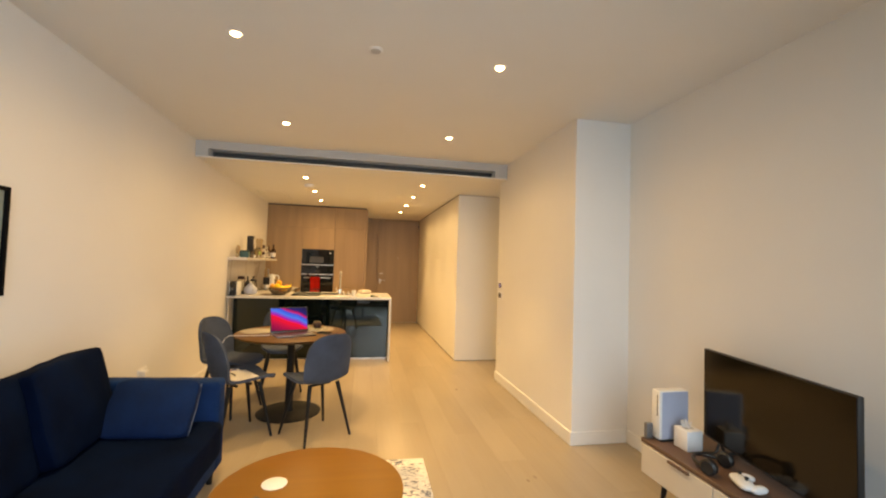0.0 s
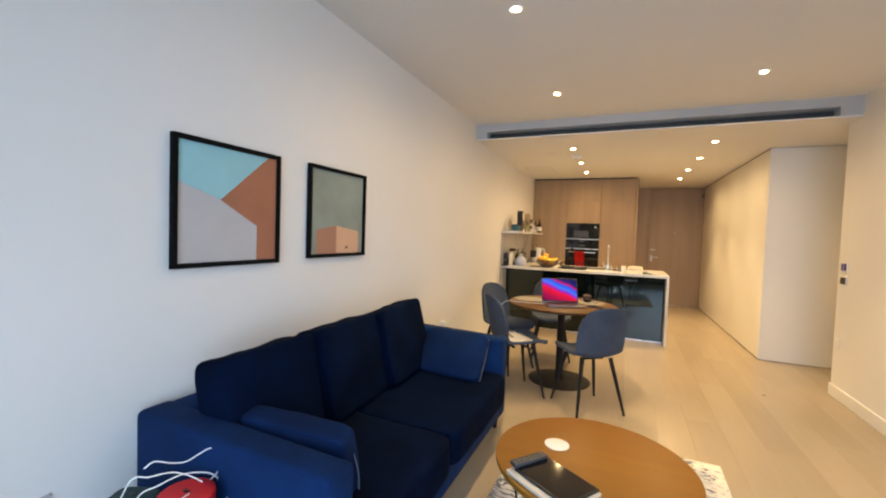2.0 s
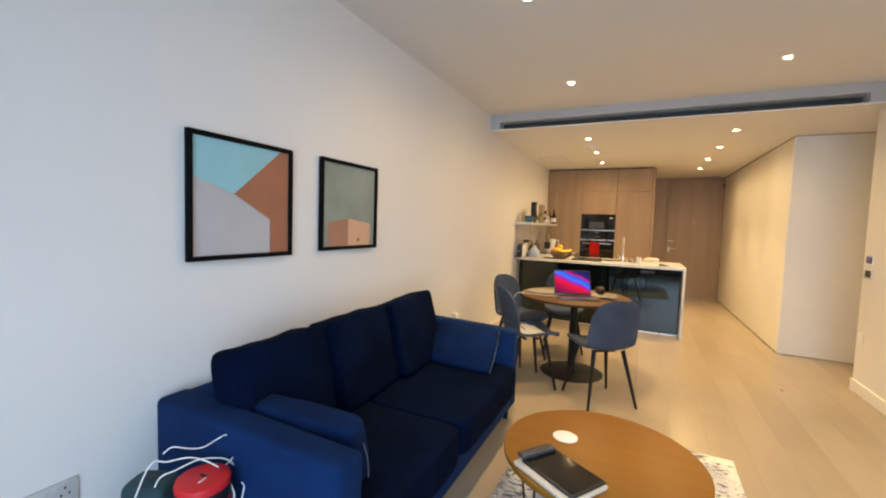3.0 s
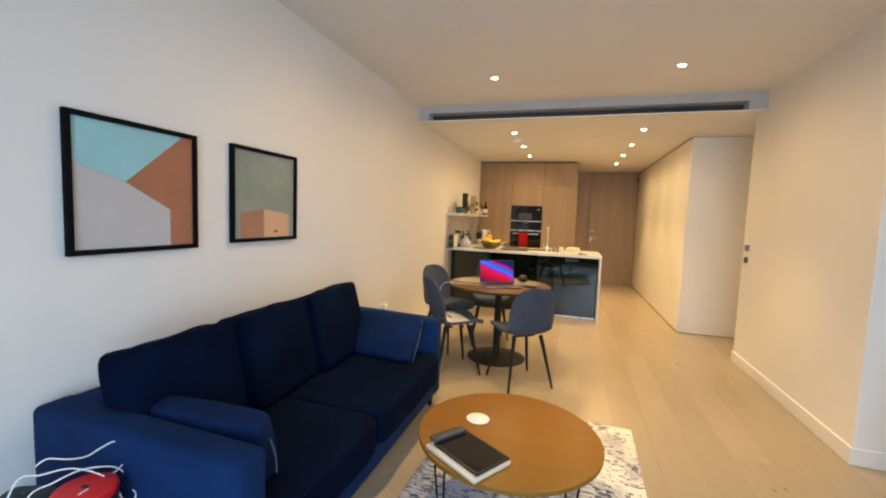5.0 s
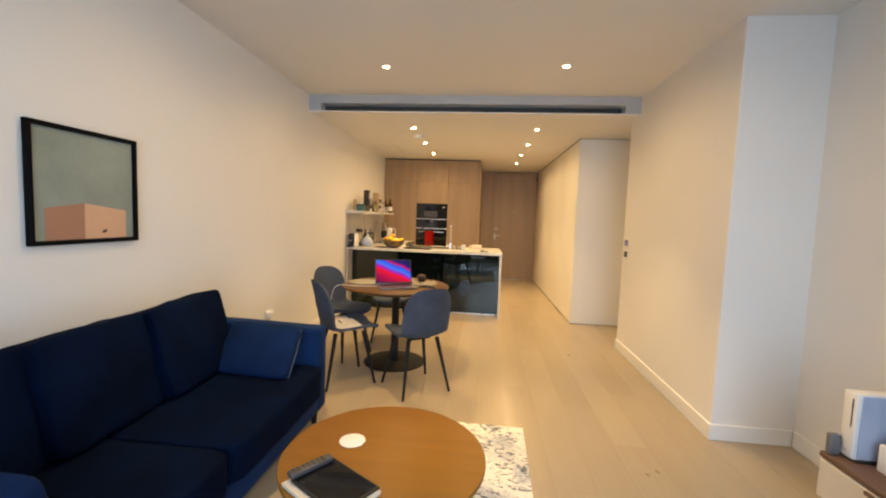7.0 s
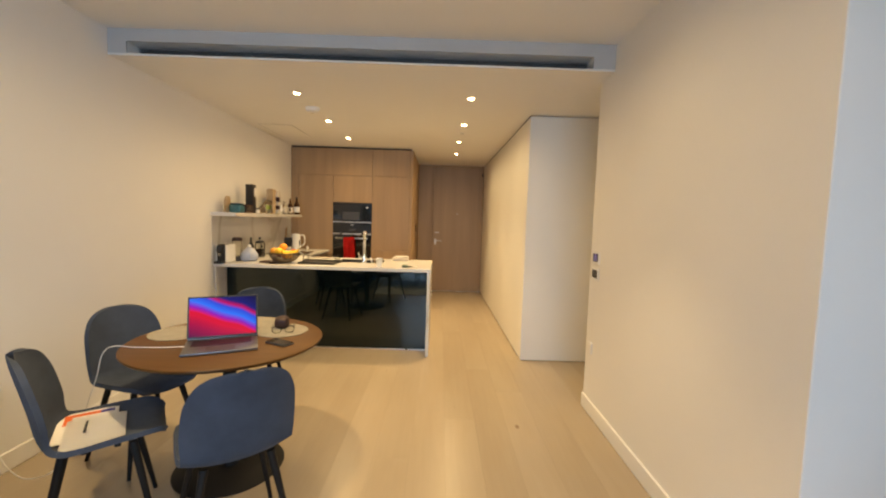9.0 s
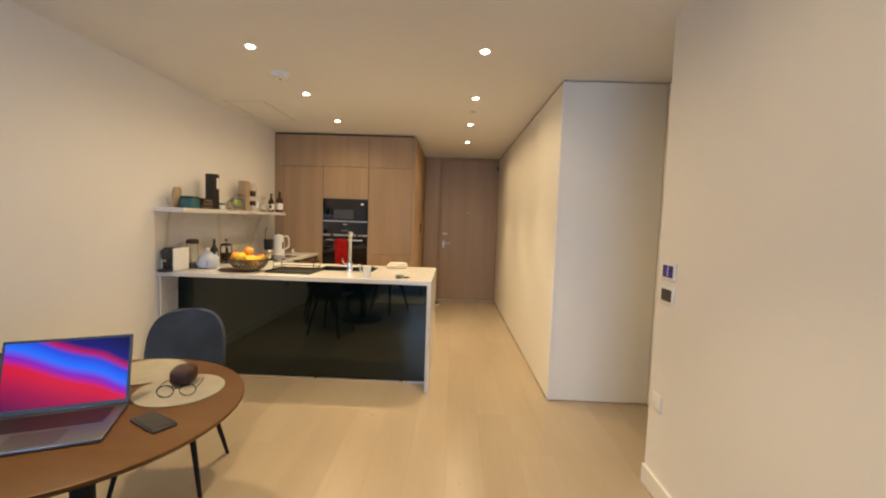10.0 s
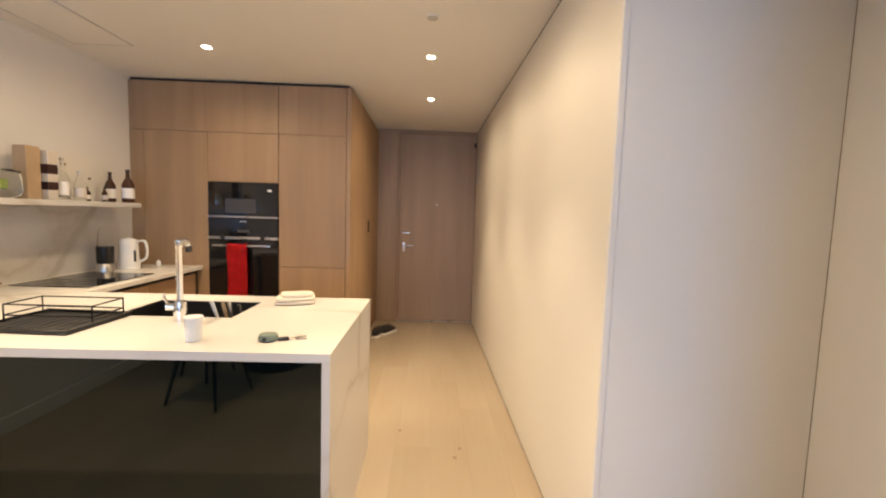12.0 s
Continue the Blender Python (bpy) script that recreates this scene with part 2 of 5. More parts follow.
PAINT = plain("white_wall_paint", (0.78, 0.765, 0.74), 0.75, var=0.02, scale=1.2, fine=160, bump=0.05)
CEIL = plain("white_ceiling_paint", (0.76, 0.745, 0.72), 0.85, var=0.02, scale=1.0, fine=160, bump=0.04)
GLOSS = plain("white_skirting_paint", (0.80, 0.79, 0.77), 0.4, var=0.02, scale=3, fine=60, bump=0.02)
CLOSET = plain("off_white_lacquer_panel", (0.80, 0.78, 0.73), 0.42, var=0.02, scale=1.5, fine=120, bump=0.02)
GAP = plain("dark_shadow_gap", (0.03, 0.025, 0.02), 0.8, var=0.1, bump=0)
OAK = floor_oak()
VENEER = timber("tan_oak_veneer", (0.338, 0.221, 0.123), (0.372, 0.250, 0.146), 2, 0.5, 1.6, 0.04, 0.1)
TAUPE = timber("taupe_door_veneer", (0.338, 0.235, 0.143), (0.385, 0.272, 0.172), 2, 0.5, 1.3, 0.05, 0.1)
MARBLE = marble()
SPLASH = marble("pale_marble_with_broad_veins", ((7.605, 0.963, 0.80, 0.048), (6.290, 1.217, 0.16, 0.036)))
PANELGLASS = dark_glass("dark_grey_back_painted_glass", (0.003, 0.006, 0.005), 0.03)
PANELGLASS.node_tree.nodes["Principled BSDF"].inputs["IOR"].default_value = 1.60
PANELGLASS.node_tree.nodes["Principled BSDF"].inputs["Specular Tint"].default_value = (0.86, 0.97, 0.97, 1.0)
BLACKGLASS = dark_glass("black_appliance_glass", (0.006, 0.006, 0.007), 0.05)
TVGLASS = dark_glass("black_screen_glass", (0.008, 0.006, 0.004), 0.10)
TVGLASS.node_tree.nodes["Principled BSDF"].inputs["IOR"].default_value = 1.38
STEEL = plain("brushed_steel", (0.62, 0.60, 0.57), 0.28, 1.0, 0.08, 10, 200, 0.02)
CHROME = plain("polished_chrome", (0.80, 0.80, 0.80), 0.08, 1.0, 0.03, 8, 80, 0)
BLACKMETAL = plain("black_powder_coated_metal", (0.007, 0.0065, 0.0065), 0.62, 0.0, 0.15, 8, 150, 0.04)
BLACKMETAL.node_tree.nodes["Principled BSDF"].inputs["Specular IOR Level"].default_value = 0.28
BLACKPLASTIC = plain("black_plastic", (0.012, 0.012, 0.013), 0.4, 0, 0.15, 8, 150, 0.05)
DARKGREY = plain("dark_grey_plastic", (0.05, 0.05, 0.055), 0.45, 0, 0.15, 8, 150, 0.05)
GRILLE = plain("grey_vent_metal", (0.16, 0.16, 0.165), 0.5, 0.2, 0.1, 5, 60, 0.02)
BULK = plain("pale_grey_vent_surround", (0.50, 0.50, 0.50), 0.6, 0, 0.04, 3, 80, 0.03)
WHITEPL = plain("white_plastic", (0.78, 0.78, 0.77), 0.35, 0, 0.04, 8, 100, 0.02)
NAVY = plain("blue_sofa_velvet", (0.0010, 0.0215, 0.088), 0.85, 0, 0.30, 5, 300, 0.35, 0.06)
# seat and back cushions: a darker blue than arms and frame
NAVYDARK = plain("dark_blue_cushion_velvet", (0.0009, 0.0056, 0.0220), 0.9, 0, 0.45, 4, 300, 0.35, 0.0)
# arm velvet again, darkened in colour for the shade on the pillows
PILLOWSHADED = plain("shaded_blue_pillow_velvet", (0.0010, 0.0135, 0.056), 0.85, 0, 0.30, 7, 300, 0.35, 0.06)
CHAIRCLOTH = plain("grey_blue_chair_fabric", (0.054, 0.069, 0.101), 0.9, 0, 0.18, 9, 420, 0.4, 0.10)
WALNUT = timber("walnut_table_veneer", (0.074, 0.030, 0.005), (0.126, 0.055, 0.010), 0, 0.48, 0.8, 0.05, 0.1)
HONEY = timber("honey_oak_veneer", (0.19, 0.078, 0.008), (0.27, 0.118, 0.014), 0, 0.4, 0.8, 0.05, 0.1)
for wood in (WALNUT, HONEY):
    wood.node_tree.nodes["Principled BSDF"].inputs["Specular IOR Level"].default_value = 0.3
BROWNTOP = timber("dark_brown_stand_top", (0.10, 0.055, 0.038), (0.17, 0.10, 0.07), 1, 0.45, 0.9, 0.05, 0.1)
CREAM = plain("cream_lacquer", (0.62, 0.57, 0.50), 0.4, 0, 0.04, 3, 80, 0.03)
RUG = rug_cloth()
MAT = plain("woven_white_placemat", (0.335, 0.31, 0.265), 0.9, 0, 0.08, 20, 350, 0.5)
PAPER = plain("white_paper", (0.80, 0.79, 0.78), 0.8, 0, 0.03, 8, 100, 0.03)
INDIGO = plain("indigo_print", (0.05, 0.05, 0.30), 0.7, 0, 0.08, 10, 100, 0.02)
ORANGE = plain("orange_print", (0.75, 0.16, 0.04), 0.7, 0, 0.08, 10, 100, 0.02)
RED = plain("red_rubber_shell", (0.62, 0.012, 0.018), 0.5, 0, 0.12, 8, 200, 0.08)
REDCLOTH = plain("red_tea_towel", (0.60, 0.02, 0.02), 0.95, 0, 0.2, 12, 300, 0.5, 0.1)
TEAL = plain("dark_teal_cloth", (0.010, 0.045, 0.055), 0.8, 0, 0.2, 8, 250, 0.3)
TEALPOT = plain("teal_enamel", (0.03, 0.13, 0.16), 0.3, 0, 0.12, 8, 80, 0.02)
YELLOW = plain("yellow_banana_skin", (0.80, 0.50, 0.03), 0.5, 0, 0.2, 14, 120, 0.1)
FRUIT = plain("orange_peel", (0.78, 0.32, 0.03), 0.5, 0, 0.15, 14, 220, 0.3)
APPLE = plain("red_apple_skin", (0.50, 0.10, 0.03), 0.35, 0, 0.4, 12, 90, 0.03)
WICKER = plain("woven_seagrass_bowl", (0.22, 0.145, 0.07), 0.75, 0, 0.4, 22, 120, 0.3)
BLUEGREY = plain("pale_blue_glazed_ceramic", (0.42, 0.46, 0.58), 0.3, 0, 0.05, 6, 60, 0.02)
CLEAR = clear_glass("clear_glass", (0.97, 0.98, 0.97), 0.02)
AMBER = plain("dark_amber_bottle_glass", (0.05, 0.018, 0.008), 0.08, 0, 0.15, 8, 60, 0)
KRAFT = plain("kraft_card", (0.42, 0.30, 0.18), 0.8, 0, 0.1, 9, 120, 0.1)
GREENBAG = plain("green_leaf_print", (0.35, 0.48, 0.14), 0.5, 0, 0.15, 12, 80, 0.03)
TOWEL = plain("cream_cotton_towel", (0.72, 0.65, 0.57), 0.95, 0, 0.08, 12, 320, 0.6)
SAGE = plain("grey_green_case", (0.14, 0.18, 0.15), 0.6, 0, 0.1, 8, 90, 0.05)
MAROON = plain("dark_maroon_leather", (0.035, 0.010, 0.008), 0.55, 0, 0.2, 12, 180, 0.2)
LAPTOP = plain("space_grey_aluminium", (0.15, 0.15, 0.165), 0.4, 0.8, 0.04, 6, 200, 0.02)
SCREEN = screen_wave()
LENS = glowing("lit_lamp_lens", (1.0, 0.74, 0.42), 90.0)
DISPLAY = glowing("violet_lit_display", (0.012, 0.008, 0.05), 0.30)
DISPLAYDIM = glowing("dim_violet_text", (0.10, 0.09, 0.36), 0.5)
DISPLAYTEXT = glowing("pale_lit_digits", (0.42, 0.38, 1.0), 1.1)
SKYBLUE = plain("pale_turquoise_print", (0.27, 0.56, 0.62), 0.7, 0, 0.05, 6, 120, 0.02)
TERRACOTTA = plain("terracotta_print", (0.40, 0.155, 0.085), 0.7, 0, 0.08, 6, 120, 0.02)
PALEGREY = plain("pale_grey_print", (0.50, 0.49, 0.50), 0.7, 0, 0.05, 5, 120, 0.02)
SAGEPRINT = plain("hazy_sage_print", (0.27, 0.32, 0.285), 0.7, 0, 0.17, 4, 120, 0.02)
PEACH = plain("peach_print", (0.66, 0.40, 0.26), 0.7, 0, 0.05, 6, 120, 0.02)
PEACHDARK = plain("brown_peach_print", (0.40, 0.20, 0.13), 0.7, 0, 0.05, 6, 120, 0.02)
CORD = plain("dusty_blue_cord", (0.10, 0.13, 0.20), 0.8, 0, 0.1, 9, 200, 0.1)
FRAMEBLACK = plain("black_picture_frame", (0.004, 0.004, 0.0045), 0.86, 0, 0.2, 12, 120, 0.03)


# ---- mesh tools ----
def box(bm, x0, x1, y0, y1, z0, z1, bev=0.0, seg=2):
    got = bmesh.ops.create_cube(bm, size=1.0, matrix=Matrix.Translation(((x0 + x1) / 2, (y0 + y1) / 2, (z0 + z1) / 2)) @ Matrix.Diagonal((x1 - x0, y1 - y0, z1 - z0, 1)))
    if bev:
        edges = list({e for v in got["verts"] for e in v.link_edges})
        bmesh.ops.bevel(bm, geom=edges, offset=bev, segments=seg, profile=0.5, affect="EDGES")
    return bm


def turned(bm, profile, cx=0.0, cy=0.0, cz=0.0, seg=32):
    """A turned body from (radius, height) pairs, closed at both ends."""
    rings = []
    for r, z in profile:
        rings.append([bm.verts.new((cx + max(r, 1e-4) * math.cos(2 * math.pi * k / seg), cy + max(r, 1e-4) * math.sin(2 * math.pi * k / seg), cz + z)) for k in range(seg)])
    for a, b in zip(rings, rings[1:]):
        for k in range(seg):
            bm.faces.new((a[k], a[(k + 1) % seg], b[(k + 1) % seg], b[k]))
    bm.faces.new(list(reversed(rings[0])))
    bm.faces.new(rings[-1])
    return bm


def rod(bm, a, b, r0, r1=None, seg=12):
    """A straight tapered rod from a to b."""
    a, b = Vector(a), Vector(b)
    r1 = r0 if r1 is None else r1
    q = (b - a).to_track_quat("Z", "Y").to_matrix()
    ends = []
    for p, r in ((a, r0), (b, r1)):
        ends.append([bm.verts.new(p + q @ Vector((r * math.cos(2 * math.pi * k / seg), r * math.sin(2 * math.pi * k / seg), 0))) for k in range(seg)])
    for k in range(seg):
        bm.faces.new((ends[0][k], ends[0][(k + 1) % seg], ends[1][(k + 1) % seg], ends[1][k]))
    bm.faces.new(list(reversed(ends[0])))
    bm.faces.new(ends[1])
    return bm


def smooth_line(pts, steps=8):
    """A smooth line through the points."""
    p = [Vector(q) for q in pts]
    p = [2 * p[0] - p[1]] + p + [2 * p[-1] - p[-2]]
    out = []
    for k in range(1, len(p) - 2):
        for s in range(steps):
            t = s / steps
            a, b, c, d = p[k - 1], p[k], p[k + 1], p[k + 2]
            out.append(0.5 * (2 * b + (c - a) * t + (2 * a - 5 * b + 4 * c - d) * t * t + (3 * b - a - 3 * c + d) * t ** 3))
    return out + [p[-2]]


def tube(bm, pts, r, seg=8, steps=8, smooth=True):
    line = smooth_line(pts, steps) if smooth else [Vector(q) for q in pts]
    rings = []
    for k, c in enumerate(line):
        d = (line[min(k + 1, len(line) - 1)] - line[max(k - 1, 0)]).normalized()
        side = d.cross(Vector((0, 0, 1)))
        side = side.normalized() if side.length > 1e-3 else Vector((1, 0, 0))
        up = side.cross(d)
        rings.append([bm.verts.new(c + r * (side * math.cos(2 * math.pi * j / seg) + up * math.sin(2 * math.pi * j / seg))) for j in range(seg)])
    for a, b in zip(rings, rings[1:]):
        for j in range(seg):
            bm.faces.new((a[j], a[(j + 1) % seg], b[(j + 1) % seg], b[j]))
    bm.faces.new(list(reversed(rings[0])))
    bm.faces.new(rings[-1])
    return bm


def puffy(bm, sx, sy, sz, m=None, power=5.0, puff=0.25, n=14, wrinkle=0.006, seed=0):
    """A stuffed cushion: a rounded block whose faces bulge and whose cloth is uneven."""
    got = bmesh.ops.create_cube(bm, size=2.0)
    bmesh.ops.subdivide_edges(bm, edges=list({e for v in got["verts"] for e in v.link_edges}), cuts=n, use_grid_fill=True)
    m = m or Matrix.Identity(4)
    dims = Vector((sx / 2, sy / 2, sz / 2))
    thin = min(range(3), key=lambda k: dims[k])
    for v in bm.verts:
        c = v.co.copy()
        norm = (abs(c.x) ** power + abs(c.y) ** power + abs(c.z) ** power) ** (1 / power)
        c = c * (max(abs(c.x), abs(c.y), abs(c.z)) / norm) if norm else c
        a, b = [c[k] for k in range(3) if k != thin]
        c[thin] *= 1 - puff + puff * (1 - a * a) * (1 - b * b) * 1.6
        c = Vector((c.x * dims.x, c.y * dims.y, c.z * dims.z))
        c += c.normalized() * wrinkle * noise.noise(c * 9 + Vector((seed * 7.3, seed, 0)))
        v.co = m @ c
    return bm


def ball(bm, c, r, squash=1.0, u=16, v=10):
    bmesh.ops.create_uvsphere(bm, u_segments=u, v_segments=v, radius=r, matrix=Matrix.Translation(c) @ Matrix.Diagonal((1, 1, squash, 1)))
    return bm


def sheet(bm, corners, thick=0.001):
    """A thin plate from its corner points."""
    f = bm.faces.new([bm.verts.new(c) for c in corners])
    bm.normal_update()
    got = bmesh.ops.extrude_face_region(bm, geom=[f])
    for v in got["geom"]:
        if isinstance(v, bmesh.types.BMVert):
            v.co += f.normal * -thick
    return bm


def make(name, bm, material, smooth=False):
    bmesh.ops.recalc_face_normals(bm, faces=bm.faces)
    me = bpy.data.meshes.new(name)
    bm.to_mesh(me)
    bm.free()
    me.materials.append(material)
    if smooth:
        me.shade_smooth()
        me.set_sharp_from_angle(angle=radians(38))
    return new(name, me)


def part(name, bm, material, parent, label="", smooth=True):
    ob = make(name, bm, material, smooth)
    ob.parent = parent
    if label:
        ob["label"] = label
    return ob


def thing(name, at, label, category, group="", turn=0.0):
    ob = new(name)
    ob.empty_display_size = 0.1
    ob.matrix_basis = pose(at[0], at[1], at[2], 0, 0, turn)
    return tagged(ob, label, category, group)


def structure(name, bm, material, label="", category="", smooth=False):
    return tagged(make(name, bm, material, smooth), label, category, "", "structure")


def nb():
    return bmesh.new()


# ---- large structure ----
HL, HK = 2.68, 2.50          # ceilings: living space, kitchen
XR, XP, XC = 4.012, 3.506, 3.192   # right wall, pier face, closet face
Y0, YP, YB, YE, YC, YD = -1.05, 3.236, 4.915, 5.155, 6.14, 10.12
YK = 8.345                   # front of the tall units

structure("subfloor", box(nb(), -0.2, 4.4, Y0 - 0.2, YD + 0.2, -0.2, -0.012), GAP, "dark screed under the oak planks", "floor")
structure("wall_left", box(nb(), -0.2, 0.0, Y0 - 0.2, YD + 0.2, -0.012, HL + 0.2), PAINT, "long white painted plaster wall", "wall")
structure("wall_right", box(nb(), XR, XR + 0.2, Y0 - 0.2, YP, -0.012, HL + 0.2), PAINT, "white painted wall behind the media stand", "wall")
structure("wall_pier", box(nb(), XP, XR + 0.2, YP, YE, -0.012, HL + 0.2, 0.003, 1), PAINT, "white painted wall pier beside the walkway", "wall")
structure("wall_recess", box(nb(), 4.012, XR + 0.2, YE, YC, -0.012, HL + 0.2), PAINT, "white wall at the back of the recess", "wall")
structure("wall_entrance", box(nb(), 0.0, XR + 0.2, YD + 0.02, YD + 0.2, -0.012, HL + 0.2), TAUPE, "taupe timber wall around the front door", "wall")
structure("ceiling_living", box(nb(), 0.0, XR, Y0, YB + 0.18, HL, HL + 0.15), CEIL, "white plaster ceiling", "ceiling")
structure("ceiling_kitchen", box(box(nb(), 0.0, XR, YB + 0.15, YD + 0.02, HK, HK + 0.17), 0.0, XR, YB, YB + 0.15, HK, HK + 0.0125), CEIL, "lower white plaster ceiling over the kitchen", "ceiling")

# window wall behind the walker
win = nb()
box(win, 0.0, 0.40, Y0 - 0.2, Y0, -0.012, HL + 0.2)
box(win, 3.90, XR, Y0 - 0.2, Y0, -0.012, HL + 0.2)
box(win, 0.40, 3.90, Y0 - 0.2, Y0, 2.50, HL + 0.2)
box(win, 0.40, 3.90, Y0 - 0.2, Y0, -0.012, 0.06)
structure("wall_window", win, PAINT, "white wall around a wide window", "wall")
window = tagged(new("window_1"), "wide window with dark metal frame", "window", "", "structure")
fr = nb()
for x in (0.40, 2.12, 3.84):
    box(fr, x, x + 0.06, Y0 - 0.14, Y0 - 0.08, 0.06, 2.5, 0.004, 1)
for z in (0.06, 2.44):
    box(fr, 0.46, 3.84, Y0 - 0.135, Y0 - 0.085, z, z + 0.06, 0.004, 1)
part("window_frame", fr, BLACKMETAL, window)
for x0, x1 in ((0.46, 2.12), (2.18, 3.84)):
    pane = part("pane", box(nb(), x0, x1, Y0 - 0.118, Y0 - 0.108, 0.12, 2.44), CLEAR, window)
    pane.visible_shadow = False

# bulkhead with the long recessed air slot
VX0, VX1, VZ0, VZ1, VD = 0.125, 3.355, HK + 0.013, 2.596, 0.135
bulk = tagged(new("bulkhead"), "pale grey bulkhead with a long linear air vent", "air vent", "", "structure")
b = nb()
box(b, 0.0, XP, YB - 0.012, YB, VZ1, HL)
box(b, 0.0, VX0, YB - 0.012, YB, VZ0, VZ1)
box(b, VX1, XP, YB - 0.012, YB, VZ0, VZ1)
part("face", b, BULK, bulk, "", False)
part("lip", box(nb(), 0.0, XP, YB - 0.016, YB, HK - 0.002, VZ0, 0.002, 1), CEIL, bulk, "", False)
# soffit and ends whiter than the face, so the dim recess looks lit
part("soffit", box(nb(), VX0, VX1, YB + 0.001, YB + VD, VZ1 + 0.001, VZ1 + 0.012), WHITEPL, bulk, "", False)
for x in (VX0 - 0.012, VX1):
    part("slot_end", box(nb(), x, x + 0.012, YB + 0.001, YB + VD, VZ0, VZ1), WHITEPL, bulk, "", False)
part("slot", box(nb(), VX0, VX1, YB + VD, YB + VD + 0.01, VZ0, VZ1), GAP, bulk, "", False)
for k in range(5):
    z = VZ0 + 0.008 + k * 0.0155
    part("slat", box(nb(), VX0 + 0.002, VX1 - 0.002, YB + VD - 0.03, YB + VD - 0.004, z, z + 0.005), GRILLE, bulk, "", False)
for k in range(1, 4):
    x = VX0 + k * (VX1 - VX0) / 4
    part("divider", box(nb(), x - 0.003, x + 0.003, YB + VD - 0.034, YB + VD - 0.001, VZ0, VZ1), GRILLE, bulk, "", False)

# skirting
def skirting(x0, x1, y0, y1):
    structure("baseboard", box(nb(), x0, x1, y0, y1, 0.0, 0.105, 0.004, 2), GLOSS, "white painted skirting board", "skirting")


skirting(0.0005, 0.016, Y0, 6.15)
skirting(XP - 0.016, XP - 0.0005, YP - 0.016, YE)
skirting(XP, XR - 0.016, YP - 0.016, YP - 0.0005)
skirting(XR - 0.016, XR - 0.0005, Y0, YP - 0.016)

# closet block with shadow gaps
def slant(bm, *dims):
    """A block that follows the closet face, which closes in by a hundredth towards the front door."""
    box(bm, *dims)
    for v in bm.verts:
        v.co.x -= 0.0105 * (v.co.y - YC)
    return bm


closet = tagged(new("closet_wall"), "smooth off-white closet panels with dark shadow gaps", "closet", "", "structure")
part("core", slant(nb(), XC + 0.03, 4.3, YC + 0.03, YD + 0.02, -0.012, HK), GAP, closet, "", False)
part("side_panel", slant(nb(), XC, XC + 0.022, YC + 0.004, YD - 0.002, 0.012, HK - 0.013, 0.002, 1), CLOSET, closet, "", False)
part("front_panel", box(nb(), XC + 0.024, 3.9842, YC + 0.002, YC + 0.024, 0.006, HK - 0.008, 0.0006, 1), CLOSET, closet, "", False)
# near-black strips at foot and top stand in for the gaps' shade
part("plinth", slant(nb(), XC + 0.004, XC + 0.029, YC + 0.006, YD - 0.003, 0.0, 0.0115), GAP, closet, "near-black strip in the shadow gap at the floor", False)
part("top_shadow", slant(nb(), XC + 0.004, XC + 0.029, YC + 0.006, YD - 0.003, HK - 0.0125, HK - 0.0002), GAP, closet, "", False)
part("edge_strip", box(nb(), XC + 0.001, XC + 0.0235, YC - 0.004, YC + 0.0035, 0.006, HK - 0.008, 0.0015, 1), CLOSET, closet, "", False)

recess_door = tagged(new("door_recess"), "flush off-white full-height door", "door", "", "structure")
part("leaf", box(nb(), 3.985, 4.010, YE + 0.01, YC + 0.0012, 0.006, HK - 0.01, 0.0006, 1), CLOSET, recess_door, "", False)
part("gap_strip", box(nb(), 3.992, 4.012, YC - 0.008, YC + 0.03, 0.0, HK), TAUPE, recess_door, "", False)

# front door
door = tagged(new("door_front"), "taupe timber front door with steel lever handle", "door", "", "structure")
part("leaf", box(nb(), 2.165, 3.145, YD - 0.004, YD + 0.018, 0.008, 2.455, 0.003, 1), TAUPE, door, "", False)
part("jamb", box(nb(), 2.135, 2.161, YD - 0.012, YD + 0.019, 0.0, 2.475, 0.002, 1), TAUPE, door, "", False)
part("jamb", box(nb(), 3.146, 3.149, YD - 0.012, YD + 0.019, 0.0, 2.475, 0.002, 1), TAUPE, door, "", False)
part("head", box(nb(), 2.161, 3.149, YD - 0.012, YD + 0.019, 2.459, 2.475, 0.002, 1), TAUPE, door, "", False)
part("reveal", box(nb(), 2.162, 3.148, YD + 0.018, YD + 0.0195, 0.0, 2.459), GAP, door, "", False)
part("threshold", box(nb(), 2.15, 3.16, YD - 0.02, YD + 0.0, 0.0, 0.006, 0.002, 1), STEEL, door)
handle = nb()
rod(handle, (2.225, YD - 0.005, 1.012), (2.225, YD - 0.055, 1.012), 0.010)
tube(handle, [(2.222, YD - 0.052, 1.012), (2.28, YD - 0.054, 1.012), (2.35, YD - 0.052, 1.012)], 0.009, 10, 4)
part("lever_handle", handle, STEEL, door, "brushed steel lever handle")
part("backplate", box(nb(), 2.205, 2.245, YD - 0.010, YD - 0.004, 0.93, 1.05, 0.003, 2), STEEL, door)
part("lock_plate", box(nb(), 2.20, 2.30, YD - 0.012, YD - 0.004, 1.165, 1.185, 0.003, 2), STEEL, door)
part("peephole", turned(nb(), [(0.012, 0), (0.012, 0.006), (0.007, 0.008)], 0, 0, 0, 16), STEEL, door).matrix_basis = pose(2.645, YD - 0.004, 1.552, 90, 0, 0)
part("closer", box(nb(), 3.11, 3.145, YD - 0.009, YD - 0.004, 2.30, 2.36, 0.002, 1), GAP, door)
